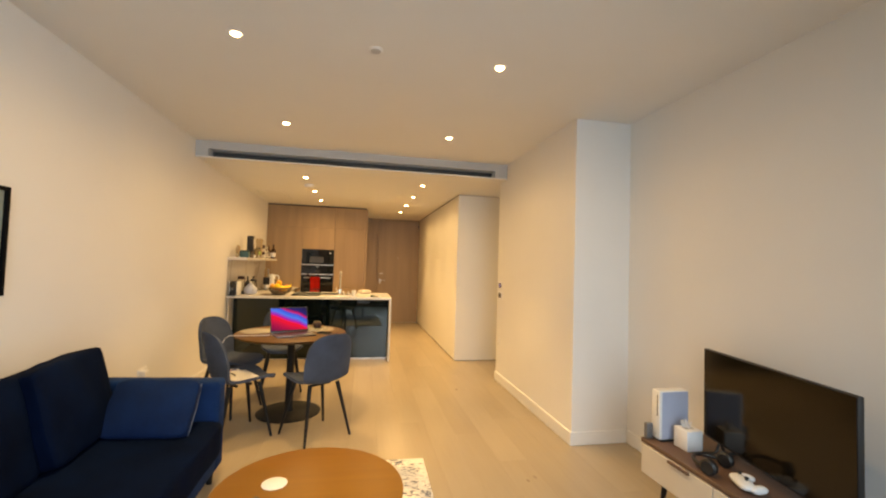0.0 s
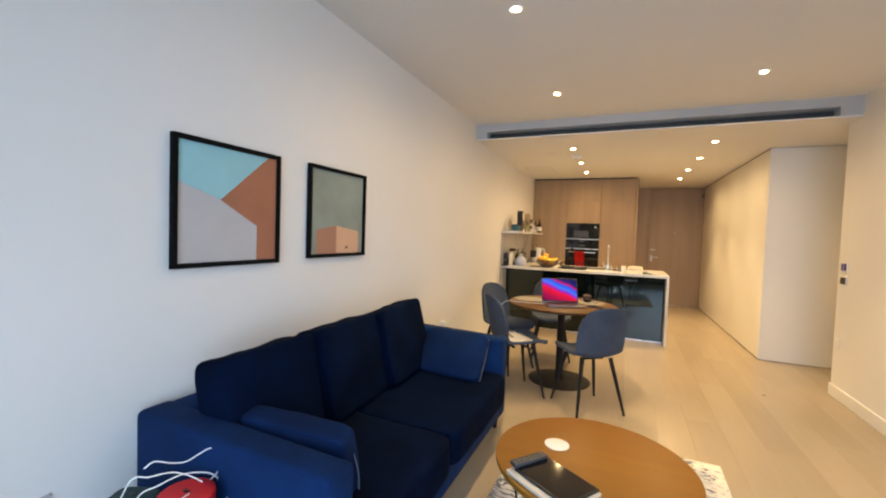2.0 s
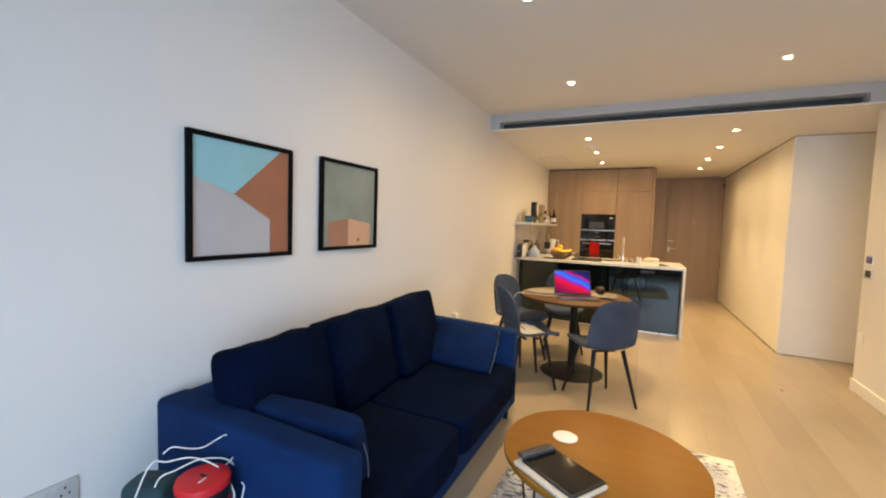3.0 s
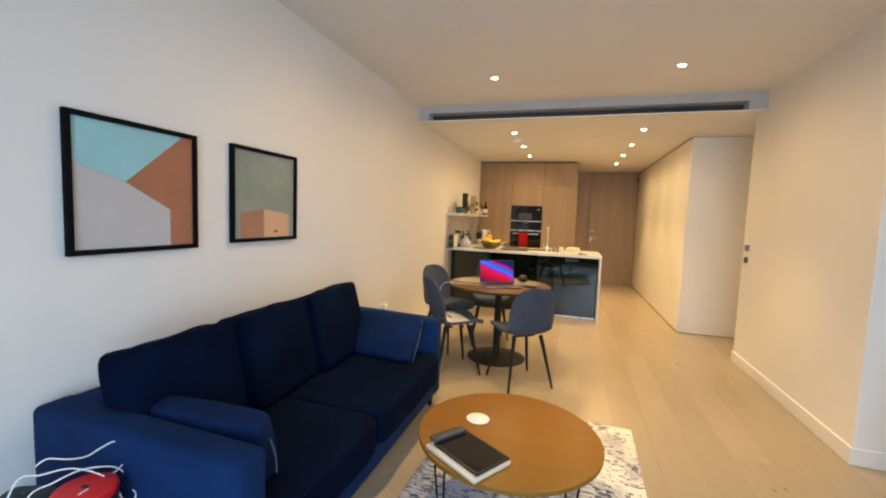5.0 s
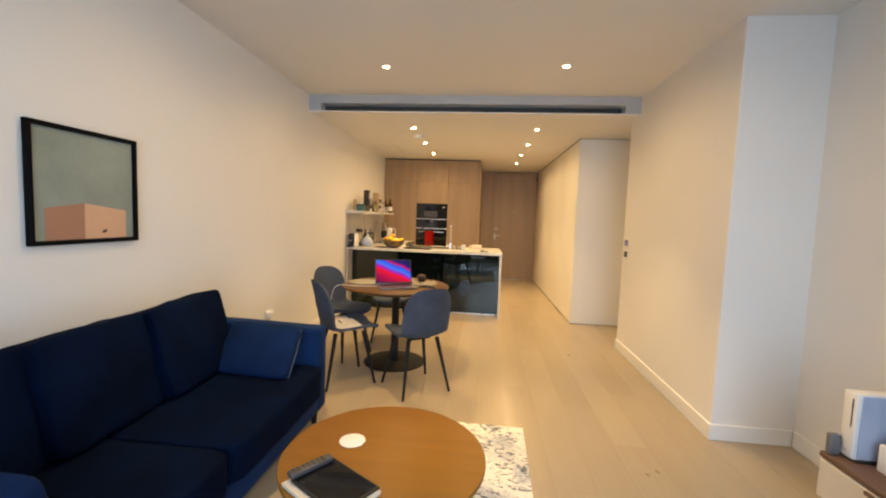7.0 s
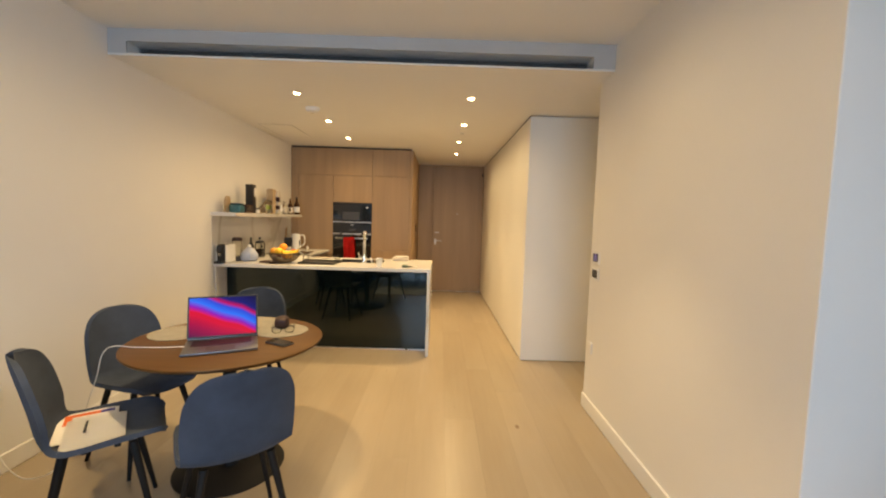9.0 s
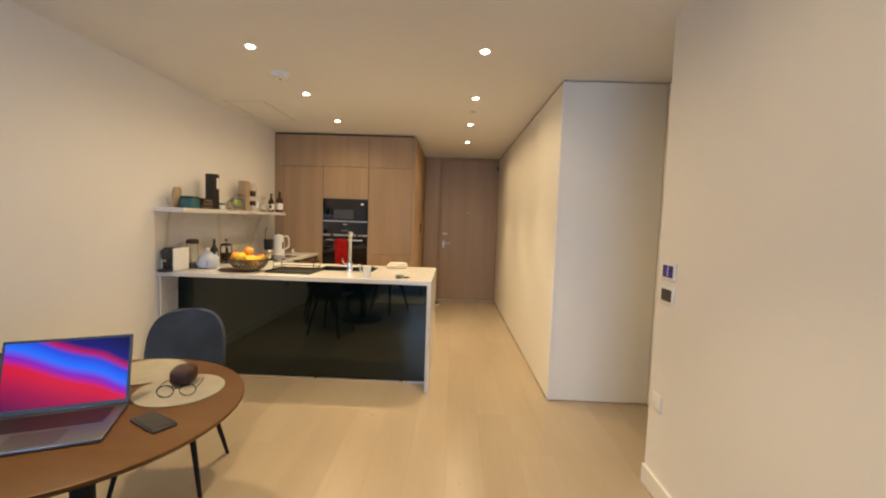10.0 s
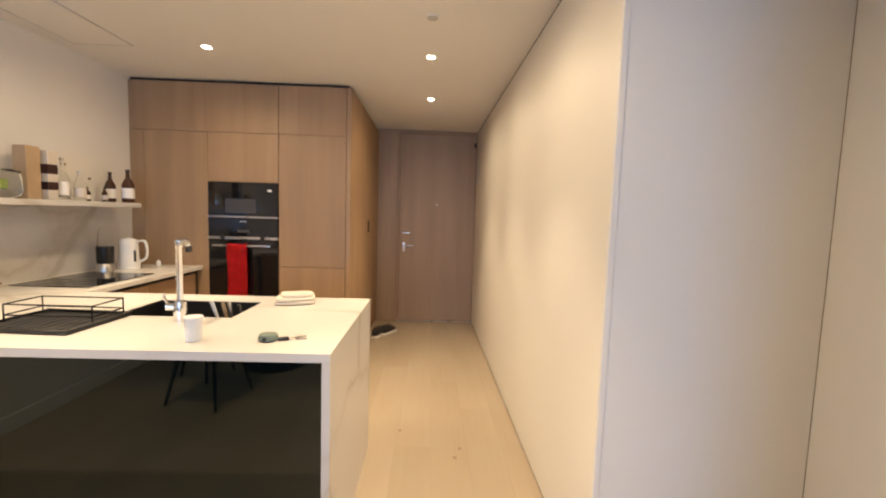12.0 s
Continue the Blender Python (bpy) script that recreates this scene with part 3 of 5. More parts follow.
structure("door_side_panel", box(nb(), 1.875, 2.13, YD - 0.004, YD + 0.019, 0.0, HK - 0.002, 0.002, 1), TAUPE, "taupe timber panel beside the front door", "panel")
structure("door_top_panel", box(nb(), 2.135, 3.18, YD - 0.002, YD + 0.019, 2.478, HK - 0.002), TAUPE, "taupe timber strip over the front door", "panel")

# ceiling fittings
for lx, ly, lz in DOWNLIGHTS:
    d = thing("downlight", (lx, ly, lz), "small round recessed ceiling spotlight, lit warm white", "ceiling light", "recessed ceiling spotlights")
    part("trim_ring", turned(nb(), [(0.042, 0.0), (0.042, -0.003), (0.038, -0.005), (0.030, -0.004), (0.028, -0.001)], 0, 0, 0, 28), WHITEPL, d)
    part("lens", turned(nb(), [(0.024, -0.001), (0.024, -0.006), (0.018, -0.008)], 0, 0, 0, 24), LENS, d, "lit warm lens")


def ceiling_sensor(x, y, z, r, label):
    s = thing("smoke_detector", (x, y, z), label, "smoke detector")
    part("base", turned(nb(), [(r, 0), (r, -0.008), (r * 0.95, -0.012)], 0, 0, 0, 28), WHITEPL, s)
    part("cover", turned(nb(), [(r * 0.88, -0.012), (r * 0.84, -0.03), (r * 0.6, -0.042), (r * 0.3, -0.046)], 0, 0, 0, 28), WHITEPL, s)
    part("sensor_dot", turned(nb(), [(r * 0.12, -0.045), (r * 0.10, -0.050)], 0, 0, 0, 12), DARKGREY, s)


ceiling_sensor(1.02, 6.14, HK, 0.072, "white plastic smoke detector on the kitchen ceiling")
for sx, sy, sz in ((1.825, 2.555, HL), (2.555, 7.08, HK)):
    s = thing("sprinkler_cover", (sx, sy, sz), "flat white round sprinkler cover on the ceiling", "sprinkler", "ceiling sprinklers")
    part("plate", turned(nb(), [(0.042, 0), (0.042, -0.004), (0.036, -0.007)], 0, 0, 0, 28), WHITEPL, s)
    part("rim", turned(nb(), [(0.030, -0.007), (0.030, -0.009), (0.027, -0.010)], 0, 0, 0, 24), BULK, s)
hatch = thing("access_hatch", (0.33, 7.3, HK), "flush white ceiling access hatch", "hatch")
part("panel", box(nb(), -0.19, 0.19, -0.37, 0.37, -0.004, -0.001, 0.001, 1), CEIL, hatch)
edge = nb()
for x0, x1, y0, y1 in ((-0.2, 0.2, -0.38, -0.374), (-0.2, 0.2, 0.374, 0.38), (-0.2, -0.194, -0.374, 0.374), (0.194, 0.2, -0.374, 0.374)):
    box(edge, x0, x1, y0, y1, -0.003, -0.0005)
part("seam", edge, BULK, hatch)


# ---- kitchen ----
def front(x0, x1, z0, z1, parent, mat=VENEER, name="door", y=YK):
    return part(name, box(nb(), x0 + 0.0015, x1 - 0.0015, y, y + 0.02, z0 + 0.0015, z1 - 0.0015, 0.0015, 1), mat, parent, "", False)


ZT = 2.475
tall = thing("tall_cabinet", (0, 0, 0), "tan oak tall kitchen cabinet next to the wall", "cabinet", "tall kitchen units")
part("body", box(box(nb(), 0.002, 0.652, YK + 0.022, YK + 0.6, 0.0, 2.066), 0.002, 1.249, YK + 0.022, YK + 0.6, 2.068, ZT), GAP, tall)
front(0.002, 0.118, 0.0, 2.068, tall, name="filler")
front(0.118, 0.652, 0.0, 2.068, tall)
front(0.002, 1.251, 2.068, ZT, tall, name="top_door")
ovent = thing("oven_cabinet", (0, 0, 0), "tan oak tall cabinet housing the ovens", "cabinet", "tall kitchen units")
body = nb()
box(body, 0.655, 1.249, YK + 0.022, YK + 0.6, 0.0, 0.59)
box(body, 0.655, 1.249, YK + 0.022, YK + 0.6, 1.655, 2.066)
box(body, 0.655, 1.249, YK + 0.5, YK + 0.6, 0.59, 1.655)
part("body", body, GAP, ovent)
front(0.654, 1.251, 1.648, 2.068, ovent)
front(0.654, 1.251, 0.0, 0.585, ovent, name="drawer")
fridge = thing("fridge_cabinet", (0, 0, 0), "tan oak tall cabinet with an integrated fridge door", "cabinet", "tall kitchen units")
part("body", box(nb(), 1.253, 1.828, YK + 0.022, YK + 0.6, 0.0, ZT), GAP, fridge)
front(1.253, 1.831, 0.925, 2.068, fridge)
front(1.253, 1.831, 2.068, ZT, fridge, name="top_door")
front(1.253, 1.831, 0.0, 0.925, fridge, name="lower_door")
structure("cabinet_end_panel", box(nb(), 1.833, 1.873, YK - 0.002, YD + 0.018, 0.0, ZT + 0.0, 0.0015, 1), VENEER, "tan oak end panel along the hallway", "panel")
# dark block put in for the shade between units and ceiling
structure("cabinet_top_gap", box(nb(), 0.0, 1.84, YK + 0.03, YD, ZT, HK), GAP, "dark gap above the tall units", "panel")

oven = thing("oven", (0.952, YK, 0.592), "black glass built-in oven with steel handle", "oven")
part("case", box(nb(), -0.29, 0.29, 0.012, 0.49, 0.0, 0.74), BLACKPLASTIC, oven)
part("door", box(nb(), -0.297, 0.297, -0.012, 0.011, 0.0, 0.563, 0.003, 1), BLACKGLASS, oven)
part("control_panel", box(nb(), -0.297, 0.297, -0.012, 0.011, 0.589, 0.747, 0.003, 1), BLACKGLASS, oven)
part("trim", box(nb(), -0.297, 0.297, -0.020, 0.010, 0.565, 0.587, 0.002, 1), STEEL, oven, "steel strip")
h = nb()
box(h, -0.245, 0.245, -0.058, -0.042, 0.504, 0.520, 0.003, 2)
for x in (-0.21, 0.21):
    box(h, x - 0.008, x + 0.008, -0.043, -0.011, 0.507, 0.517)
part("door_handle", h, STEEL, oven, "steel bar handle")
part("display", box(nb(), -0.05, 0.05, -0.0135, -0.0122, 0.625, 0.650), DARKGREY, oven)
part("badge", box(nb(), -0.03, 0.03, -0.0135, -0.0122, 0.715, 0.725), STEEL, oven, "plain pale badge")
for x in (-0.17, 0.17):
    part("knob", turned(nb(), [(0.017, 0), (0.017, 0.014), (0.013, 0.017)], 0, 0, 0, 20), BLACKPLASTIC, oven).matrix_basis = pose(x, -0.019, 0.580, 90, 0, 0)
micro = thing("microwave", (0.952, YK, 1.342), "black glass built-in compact microwave oven", "microwave")
part("case", box(nb(), -0.29, 0.29, 0.012, 0.45, 0.0, 0.30), BLACKPLASTIC, micro)
part("door", box(nb(), -0.297, 0.297, -0.012, 0.011, 0.019, 0.304, 0.003, 1), BLACKGLASS, micro)
part("trim", box(nb(), -0.297, 0.297, -0.020, 0.010, 0.001, 0.017, 0.002, 1), STEEL, micro, "steel strip")
part("window", box(nb(), -0.15, 0.11, -0.0135, -0.0122, 0.045, 0.165), DARKGREY, micro, "lighter viewing window")
part("label", box(nb(), 0.21, 0.245, -0.0135, -0.0122, 0.230, 0.250), WHITEPL, micro, "small pale display")
towel = thing("tea_towel", (0.925, YK - 0.05, 1.104), "red tea towel hanging over the oven handle", "towel")
cl = nb()
pts = []
for s_ in range(30):
    q = s_ / 29
    if q < 0.36:
        pts.append((0.012, 0.010 - (0.36 - q) * 0.9))
    elif q < 0.42:
        a = (q - 0.36) / 0.06 * math.pi
        pts.append((0.012 * math.cos(a), 0.010 + 0.006 * math.sin(a)))
    else:
        pts.append((-0.012, 0.010 - (q - 0.42) * 0.86))
grid = [[cl.verts.new((-0.088 + 0.172 * k / 10 + 0.005 * math.sin(j * 0.35), y + (0.004 * math.sin(k * 1.5 + j * 0.1) - 0.005 if y < 0 else 0.003), z - 0.006 * math.sin(k * 0.6) * (y < 0))) for k in range(11)] for j, (y, z) in enumerate(pts)]
for a, c in zip(grid, grid[1:]):
    for k in range(10):
        cl.faces.new((a[k], a[k + 1], c[k + 1], c[k]))
bmesh.ops.solidify(cl, geom=list(cl.faces), thickness=0.003)
part("cloth", cl, REDCLOTH, towel)
part("embroidery", box(nb(), 0.03, 0.065, -0.0275, -0.026, -0.040, -0.034), BLACKPLASTIC, towel, "small dark mark")

# peninsula
PX, PY0, PY1, PZ = 2.235, 6.168, 7.125, 0.918
pen = thing("peninsula_unit", (0, 0, 0), "kitchen peninsula faced with dark reflective glass", "kitchen island")
part("body", box(nb(), 0.035, PX - 0.034, 6.40, PY1 - 0.02, 0.0, 0.69), GAP, pen, "", False)
part("glass_front", box(nb(), 0.034, PX - 0.033, 6.378, 6.398, 0.012, PZ - 0.034, 0.001, 1), PANELGLASS, pen, "dark grey mirror-like glass front", False)
part("plinth_strip", box(nb(), 0.034, PX - 0.033, 6.374, 6.398, 0.0, 0.011), STEEL, pen)
for k in range(3):
    x0 = 0.62 + k * 0.533
    part("cabinet_door", box(nb(), x0, x0 + 0.53, PY1 - 0.02, PY1 - 0.002, 0.1, PZ - 0.04, 0.0015, 1), VENEER, pen, "", False)
top = thing("peninsula_worktop", (0, 0, 0), "white veined marble worktop with waterfall end", "worktop")
t = nb()
box(t, 0.001, PX, PY0, 6.63, PZ - 0.032, PZ)
box(t, 0.001, 1.13, 6.63, 6.97, PZ - 0.032, PZ)
box(t, 1.67, PX, 6.63, 6.97, PZ - 0.032, PZ)
box(t, 0.001, PX, 6.97, PY1, PZ - 0.032, PZ)
bmesh.ops.remove_doubles(t, verts=t.verts, dist=0.0005)
part("slab", t, MARBLE, top, "", False)
part("waterfall_end", box(nb(), PX - 0.031, PX - 0.0005, PY0 + 0.0005, PY1 - 0.0005, 0.0, PZ - 0.0325, 0.0015, 1), MARBLE, top, "", False)
part("wall_end", box(nb(), 0.0175, 0.032, PY0 + 0.0005, 6.377, 0.0, PZ - 0.0325, 0.0015, 1), MARBLE, top, "", False)
part("side_run", box(nb(), 0.001, 0.60, PY1 + 0.001, YK - 0.003, PZ - 0.032, PZ, 0.0015, 1), MARBLE, top, "", False)
side = thing("base_cabinet", (0, 0, 0), "tan oak base cabinets under the hob", "cabinet")
part("body", box(nb(), 0.002, 0.55, PY1 + 0.002, YK - 0.004, 0.0, PZ - 0.033), GAP, side, "", False)
for k in range(2):
    y0 = PY1 + 0.012 + k * 0.57
    part("door", box(nb(), 0.552, 0.572, y0, y0 + 0.565, 0.1, PZ - 0.062, 0.0015, 1), VENEER, side, "", False)
splash = structure("backsplash", box(nb(), 0.0005, 0.0045, 6.15, YK - 0.002, PZ, 1.405), SPLASH, "pale veined marble splashback", "splashback")
shelf = thing("wall_shelf", (0, 0, 0), "thick white marble wall shelf above the worktop", "shelf")
part("board", box(nb(), 0.001, 0.255, 6.13, 8.10, 1.405, 1.442, 0.002, 1), MARBLE, shelf, "", False)
hob = thing("induction_hob", (0.30, 7.52, PZ), "black glass induction hob set in the worktop", "hob")
part("glass", box(nb(), -0.235, 0.235, -0.29, 0.29, 0.0005, 0.006, 0.002, 1), BLACKGLASS, hob)
for cx, cy, r in ((-0.1, -0.14, 0.09), (-0.1, 0.14, 0.07), (0.1, -0.14, 0.07), (0.1, 0.14, 0.09)):
    ring = nb()
    tube(ring, [(cx + r * math.cos(a * math.pi / 12), cy + r * math.sin(a * math.pi / 12), 0.0062) for a in range(25)], 0.0008, 4, 1)
    part("zone_ring", ring, DARKGREY, hob)
sink = thing("sink", (1.40, 6.80, PZ), "black undermount composite sink", "sink")
s = nb()
box(s, -0.269, 0.269, -0.169, 0.169, -0.205, -0.20)
for x0, x1, y0, y1 in ((-0.269, -0.263, -0.169, 0.169), (0.263, 0.269, -0.169, 0.169), (-0.263, 0.263, -0.169, -0.163), (-0.263, 0.263, 0.163, 0.169)):
    box(s, x0, x1, y0, y1, -0.2, -0.003)
part("bowl", s, BLACKPLASTIC, sink, "", False)
part("drain", turned(nb(), [(0.04, -0.1995), (0.04, -0.197), (0.03, -0.196)], 0, 0, 0, 24), STEEL, sink)


# ---- living space ----
def picture(y0, y1, z0, z1, label):
    p = thing("framed_picture", (0.0, (y0 + y1) / 2, (z0 + z1) / 2), label, "picture", "pictures over the sofa")
    w, h, e = (y1 - y0) / 2, (z1 - z0) / 2, 0.021
    f = nb()
    box(f, 0.002, 0.029, -w, w, h - e, h, 0.002, 1)
    box(f, 0.002, 0.029, -w, w, -h, -h + e, 0.002, 1)
    box(f, 0.002, 0.029, -w, -w + e, -h + e, h - e, 0.002, 1)
    box(f, 0.002, 0.029, w - e, w, -h + e, h - e, 0.002, 1)
    part("frame", f, FRAMEBLACK, p, "", False)
    return p, w - e, h - e


def patch(p, name, mat, w, h, uv, depth, label=""):
    """A flat printed shape inside a picture; corners in fractions of the sheet, from its lower left."""
    part(name, sheet(nb(), [(depth, (u * 2 - 1) * w, (v * 2 - 1) * h) for u, v in uv], 0.0008), mat, p, label, False)


p, w, h = picture(1.276, 1.835, 1.186, 1.741, "square black-framed print of turquoise sky and terracotta wall")
part("backing", box(nb(), 0.003, 0.0125, -w, w, -h, h), PALEGREY, p, "", False)
patch(p, "sky_shape", SKYBLUE, w, h, [(0, 0.67), (0.385, 0.545), (0.90, 1.0), (0, 1.0)], 0.0140)
patch(p, "terracotta_shape", TERRACOTTA, w, h, [(0.385, 0.545), (0.775, 0.325), (0.775, 0.0), (1.0, 0.0), (1.0, 1.0), (0.90, 1.0)], 0.0140)
p, w, h = picture(2.052, 2.606, 1.198, 1.748, "square black-framed print of a peach block under grey-green sky")
part("backing", box(nb(), 0.003, 0.0125, -w, w, -h, h), SAGEPRINT, p, "", False)
patch(p, "block_side", PEACHDARK, w, h, [(0.10, 0.0), (0.46, 0.0), (0.46, 0.345), (0.10, 0.29)], 0.0140)
patch(p, "block_front", PEACH, w, h, [(0.46, 0.0), (0.91, 0.0), (0.91, 0.285), (0.46, 0.345)], 0.0140)
patch(p, "dark_mark", MAROON, w, h, [(0.63, 0.055), (0.68, 0.06), (0.69, 0.09), (0.65, 0.085)], 0.0152)

# sofa
sofa = thing("sofa", (0, 0, 0), "three-seat navy blue velvet sofa against the wall", "sofa")
SY0, SY1 = 1.135, 3.085
part("base_frame", box(nb(), 0.06, 0.945, SY0 + 0.02, SY1 - 0.02, 0.09, 0.235, 0.02, 3), NAVY, sofa)
part("back_frame", box(nb(), 0.035, 0.20, SY0 + 0.10, SY1 - 0.10, 0.30, 0.66, 0.03, 3), NAVY, sofa)


def sofa_arm(y0, y1):
    a = nb()
    box(a, 0.035, 0.950, y0, y1, 0.09, 0.665, 0.026, 4)
    for v in a.verts:
        if v.co.z > 0.4:
            v.co.z += 0.008 * noise.noise(v.co * 4) - 0.022 * max(0.0, (v.co.x - 0.3) / 0.7)
    return a


part("armrest", sofa_arm(SY0, SY0 + 0.135), NAVY, sofa)
part("armrest", sofa_arm(SY1 - 0.135, SY1), NAVY, sofa)
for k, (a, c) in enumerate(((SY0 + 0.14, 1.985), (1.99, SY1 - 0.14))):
    part("seat_cushion", puffy(nb(), 0.80, c - a, 0.205, Matrix.Translation((0.60, (a + c) / 2, 0.3275)), 12, 0.05, 14, 0.008, k), NAVYDARK, sofa, "velvet in a darker blue than the arms")
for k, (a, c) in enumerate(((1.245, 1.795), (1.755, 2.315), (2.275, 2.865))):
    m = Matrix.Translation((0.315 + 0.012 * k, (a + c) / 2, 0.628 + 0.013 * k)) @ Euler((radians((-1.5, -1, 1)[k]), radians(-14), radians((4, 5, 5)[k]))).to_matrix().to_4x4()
    part("back_cushion", puffy(nb(), 0.20, c - a, 0.46, m, 14.0, 0.12, 16, 0.011, k + 4), NAVYDARK, sofa, "velvet in a darker blue than the arms")
for x in (0.10, 0.90):
    for y in (SY0 + 0.08, SY1 - 0.08):
        part("leg", rod(nb(), (x, y, 0.0), (x, y, 0.10), 0.016, 0.024, 14), BLACKMETAL, sofa)

pl = thing("throw_pillow", (0.672, 2.862, 0.425), "blue velvet pillow leaning on the far sofa arm", "pillow", "sofa pillows")
part("stuffing", puffy(nb(), 0.455, 0.115, 0.318, pose(-0.010, -0.100, 0.132, -34, 0, -3), 9.0, 0.36, 14, 0.008, 2), PILLOWSHADED, pl)
pipe = nb()
tube(pipe, [(0.212, -0.190, 0.006), (0.217, -0.102, 0.128), (0.211, -0.020, 0.246)], 0.0022, 6, 6)
part("piping", pipe, CORD, pl, "dusty blue edge cord")
pl = thing("throw_pillow", (0.625, 1.365, 0.425), "blue velvet pillow leaning on the near sofa arm", "pillow", "sofa pillows")
part("stuffing", puffy(nb(), 0.46, 0.125, 0.27, pose(0, 0.0, 0.122, 13, 0, 4), 10.0, 0.26, 14, 0.012, 9), PILLOWSHADED, pl)
pipe = nb()
tube(pipe, [(0.226, 0.062, 0.01), (0.232, 0.045, 0.09), (0.226, 0.015, 0.18)], 0.003, 6, 6)
part("piping", pipe, CORD, pl, "dusty blue edge cord")

# rug and coffee table
rug = thing("rug", (1.685, 2.33, 0.0), "white and blue-grey distressed rug under the coffee table", "rug", "", -1.0)
g = nb()
box(g, -0.585, 0.585, -0.88, 0.83, 0.0005, 0.011, 0.003, 2)
part("carpet", g, RUG, rug)
ct = thing("coffee_table", (1.605, 2.06, 0.0), "round honey oak coffee table with black wire legs", "coffee table")
part("tabletop", turned(nb(), [(0.395, 0.395), (0.410, 0.399), (0.412, 0.412), (0.410, 0.419), (0.404, 0.421)], 0, 0, 0, 72), HONEY, ct)
ring = nb()
tube(ring, [(0.34 * math.cos(a * math.pi / 18), 0.34 * math.sin(a * math.pi / 18), 0.389) for a in range(37)], 0.005, 8, 1)
part("top_ring", ring, BLACKMETAL, ct)
for k in range(4):
    a = math.pi / 2 * k + radians(50)
    leg = nb()
    for d in (-0.11, 0.11):
        rod(leg, (0.375 * math.cos(a + d), 0.375 * math.sin(a + d), 0.394), (0.350 * math.cos(a + d * 0.12), 0.350 * math.sin(a + d * 0.12), 0.018), 0.0048, 0.0048, 8)
    ball(leg, (0.350 * math.cos(a), 0.350 * math.sin(a), 0.0165), 0.0058, 0.9, 10, 6)
    part("hairpin_leg", leg, BLACKMETAL, ct)
co = thing("coaster", (1.447, 2.12, 0.4212), "white round coaster on the coffee table", "coaster")
part("disc", turned(nb(), [(0.053, 0), (0.055, 0.001), (0.055, 0.003), (0.053, 0.004)], 0, 0, 0, 36), WHITEPL, co)
bk = thing("magazine", (1.475, 1.80, 0.4212), "cream-covered magazine under a tablet on the coffee table", "magazine", "", -33.0)
part("page_block", box(nb(), -0.145, 0.145, -0.101, 0.101, 0.0, 0.012, 0.002, 1), CREAM, bk)
part("cover", box(nb(), -0.147, 0.147, -0.103, 0.103, 0.0122, 0.0145, 0.001, 1), CREAM, bk)
tb = thing("tablet", (1.487, 1.808, 0.436), "black leather-cased tablet lying on a magazine", "tablet", "", -33.0)
part("case", box(nb(), -0.130, 0.130, -0.092, 0.092, 0.0, 0.011, 0.004, 3), BLACKPLASTIC, tb)
part("glass", box(nb(), -0.122, 0.122, -0.084, 0.084, 0.0112, 0.013, 0.001, 1), BLACKGLASS, tb)
rc = thing("remote_control", (1.372, 1.872, 0.449), "black television remote lying on a tablet", "remote", "", 53.0)
part("case", box(nb(), -0.085, 0.085, -0.021, 0.021, 0.0, 0.018, 0.006, 3), DARKGREY, rc)
for i in range(7):
    for j in range(2):
        part("button", turned(nb(), [(0.0045, 0.0175), (0.0045, 0.0195), (0.0035, 0.0205)], -0.066 + i * 0.019, -0.009 + j * 0.018, 0, 10), BLACKPLASTIC, rc)

# media stand and what stands on it
TZ = 0.392
ms = thing("media_stand", (3.540, 2.445, 0.0), "low cream media stand with brown top and dark legs", "tv stand")
part("body", box(nb(), 0.012, 0.44, -1.60, -0.010, 0.185, TZ - 0.026, 0.003, 1), CREAM, ms, "", False)
part("top", box(nb(), 0.0, 0.45, -1.61, 0.0, TZ - 0.025, TZ, 0.003, 1), BROWNTOP, ms, "dark brown wood top", False)
for k in range(3):
    y1 = -0.012 - k * 0.527
    d = part("drawer_front", box(nb(), -0.004, 0.0115, y1 - 0.523, y1, 0.19, TZ - 0.029, 0.002, 1), CREAM, ms, "", False)
    hb = nb()
    box(hb, -0.018, -0.004, y1 - 0.38, y1 - 0.23, TZ - 0.045, TZ - 0.029, 0.003, 2)
    part("pull", hb, BROWNTOP, d, "dark brown pull")
for x in (0.06, 0.38):
    for y in (-0.14, -1.47):
        part("leg", rod(nb(), (x, y + (0.03 if y > -1 else -0.03), 0.0), (x, y, 0.186), 0.010, 0.017, 14), BLACKMETAL, ms)
tv = thing("television", (3.772, 1.837, TZ), "black flat-screen television, switched off", "television", "", -11.2)
part("panel", box(nb(), -0.012, 0.012, -0.459, 0.459, 0.062, 0.577, 0.004, 2), BLACKPLASTIC, tv)
part("screen", box(nb(), -0.0150, -0.0125, -0.455, 0.455, 0.075, 0.572, 0.001, 1), TVGLASS, tv)
for y in (-0.33, 0.33):
    ft = nb()
    tube(ft, [(-0.10, y, 0.008), (-0.03, y, 0.012), (0.0, y, 0.07), (0.03, y, 0.012), (0.10, y, 0.008)], 0.008, 8, 5)
    part("foot", ft, BLACKPLASTIC, tv)
gc = thing("game_console", (3.70, 2.392, TZ), "white upright game console box on the media stand", "console")
part("case", box(nb(), -0.098, 0.104, -0.034, 0.034, 0.012, 0.302, 0.004, 2), WHITEPL, gc)
# thin blue plate paints the window's daylight onto the white case
part("side_plate", box(nb(), -0.082, 0.100, -0.0375, -0.0345, 0.018, 0.296, 0.001, 1), BLUEGREY, gc, "side tinted pale blue to stand for window daylight")
part("foot", box(nb(), -0.09, 0.09, -0.040, 0.040, 0.0, 0.0115, 0.003, 1), BLACKPLASTIC, gc)
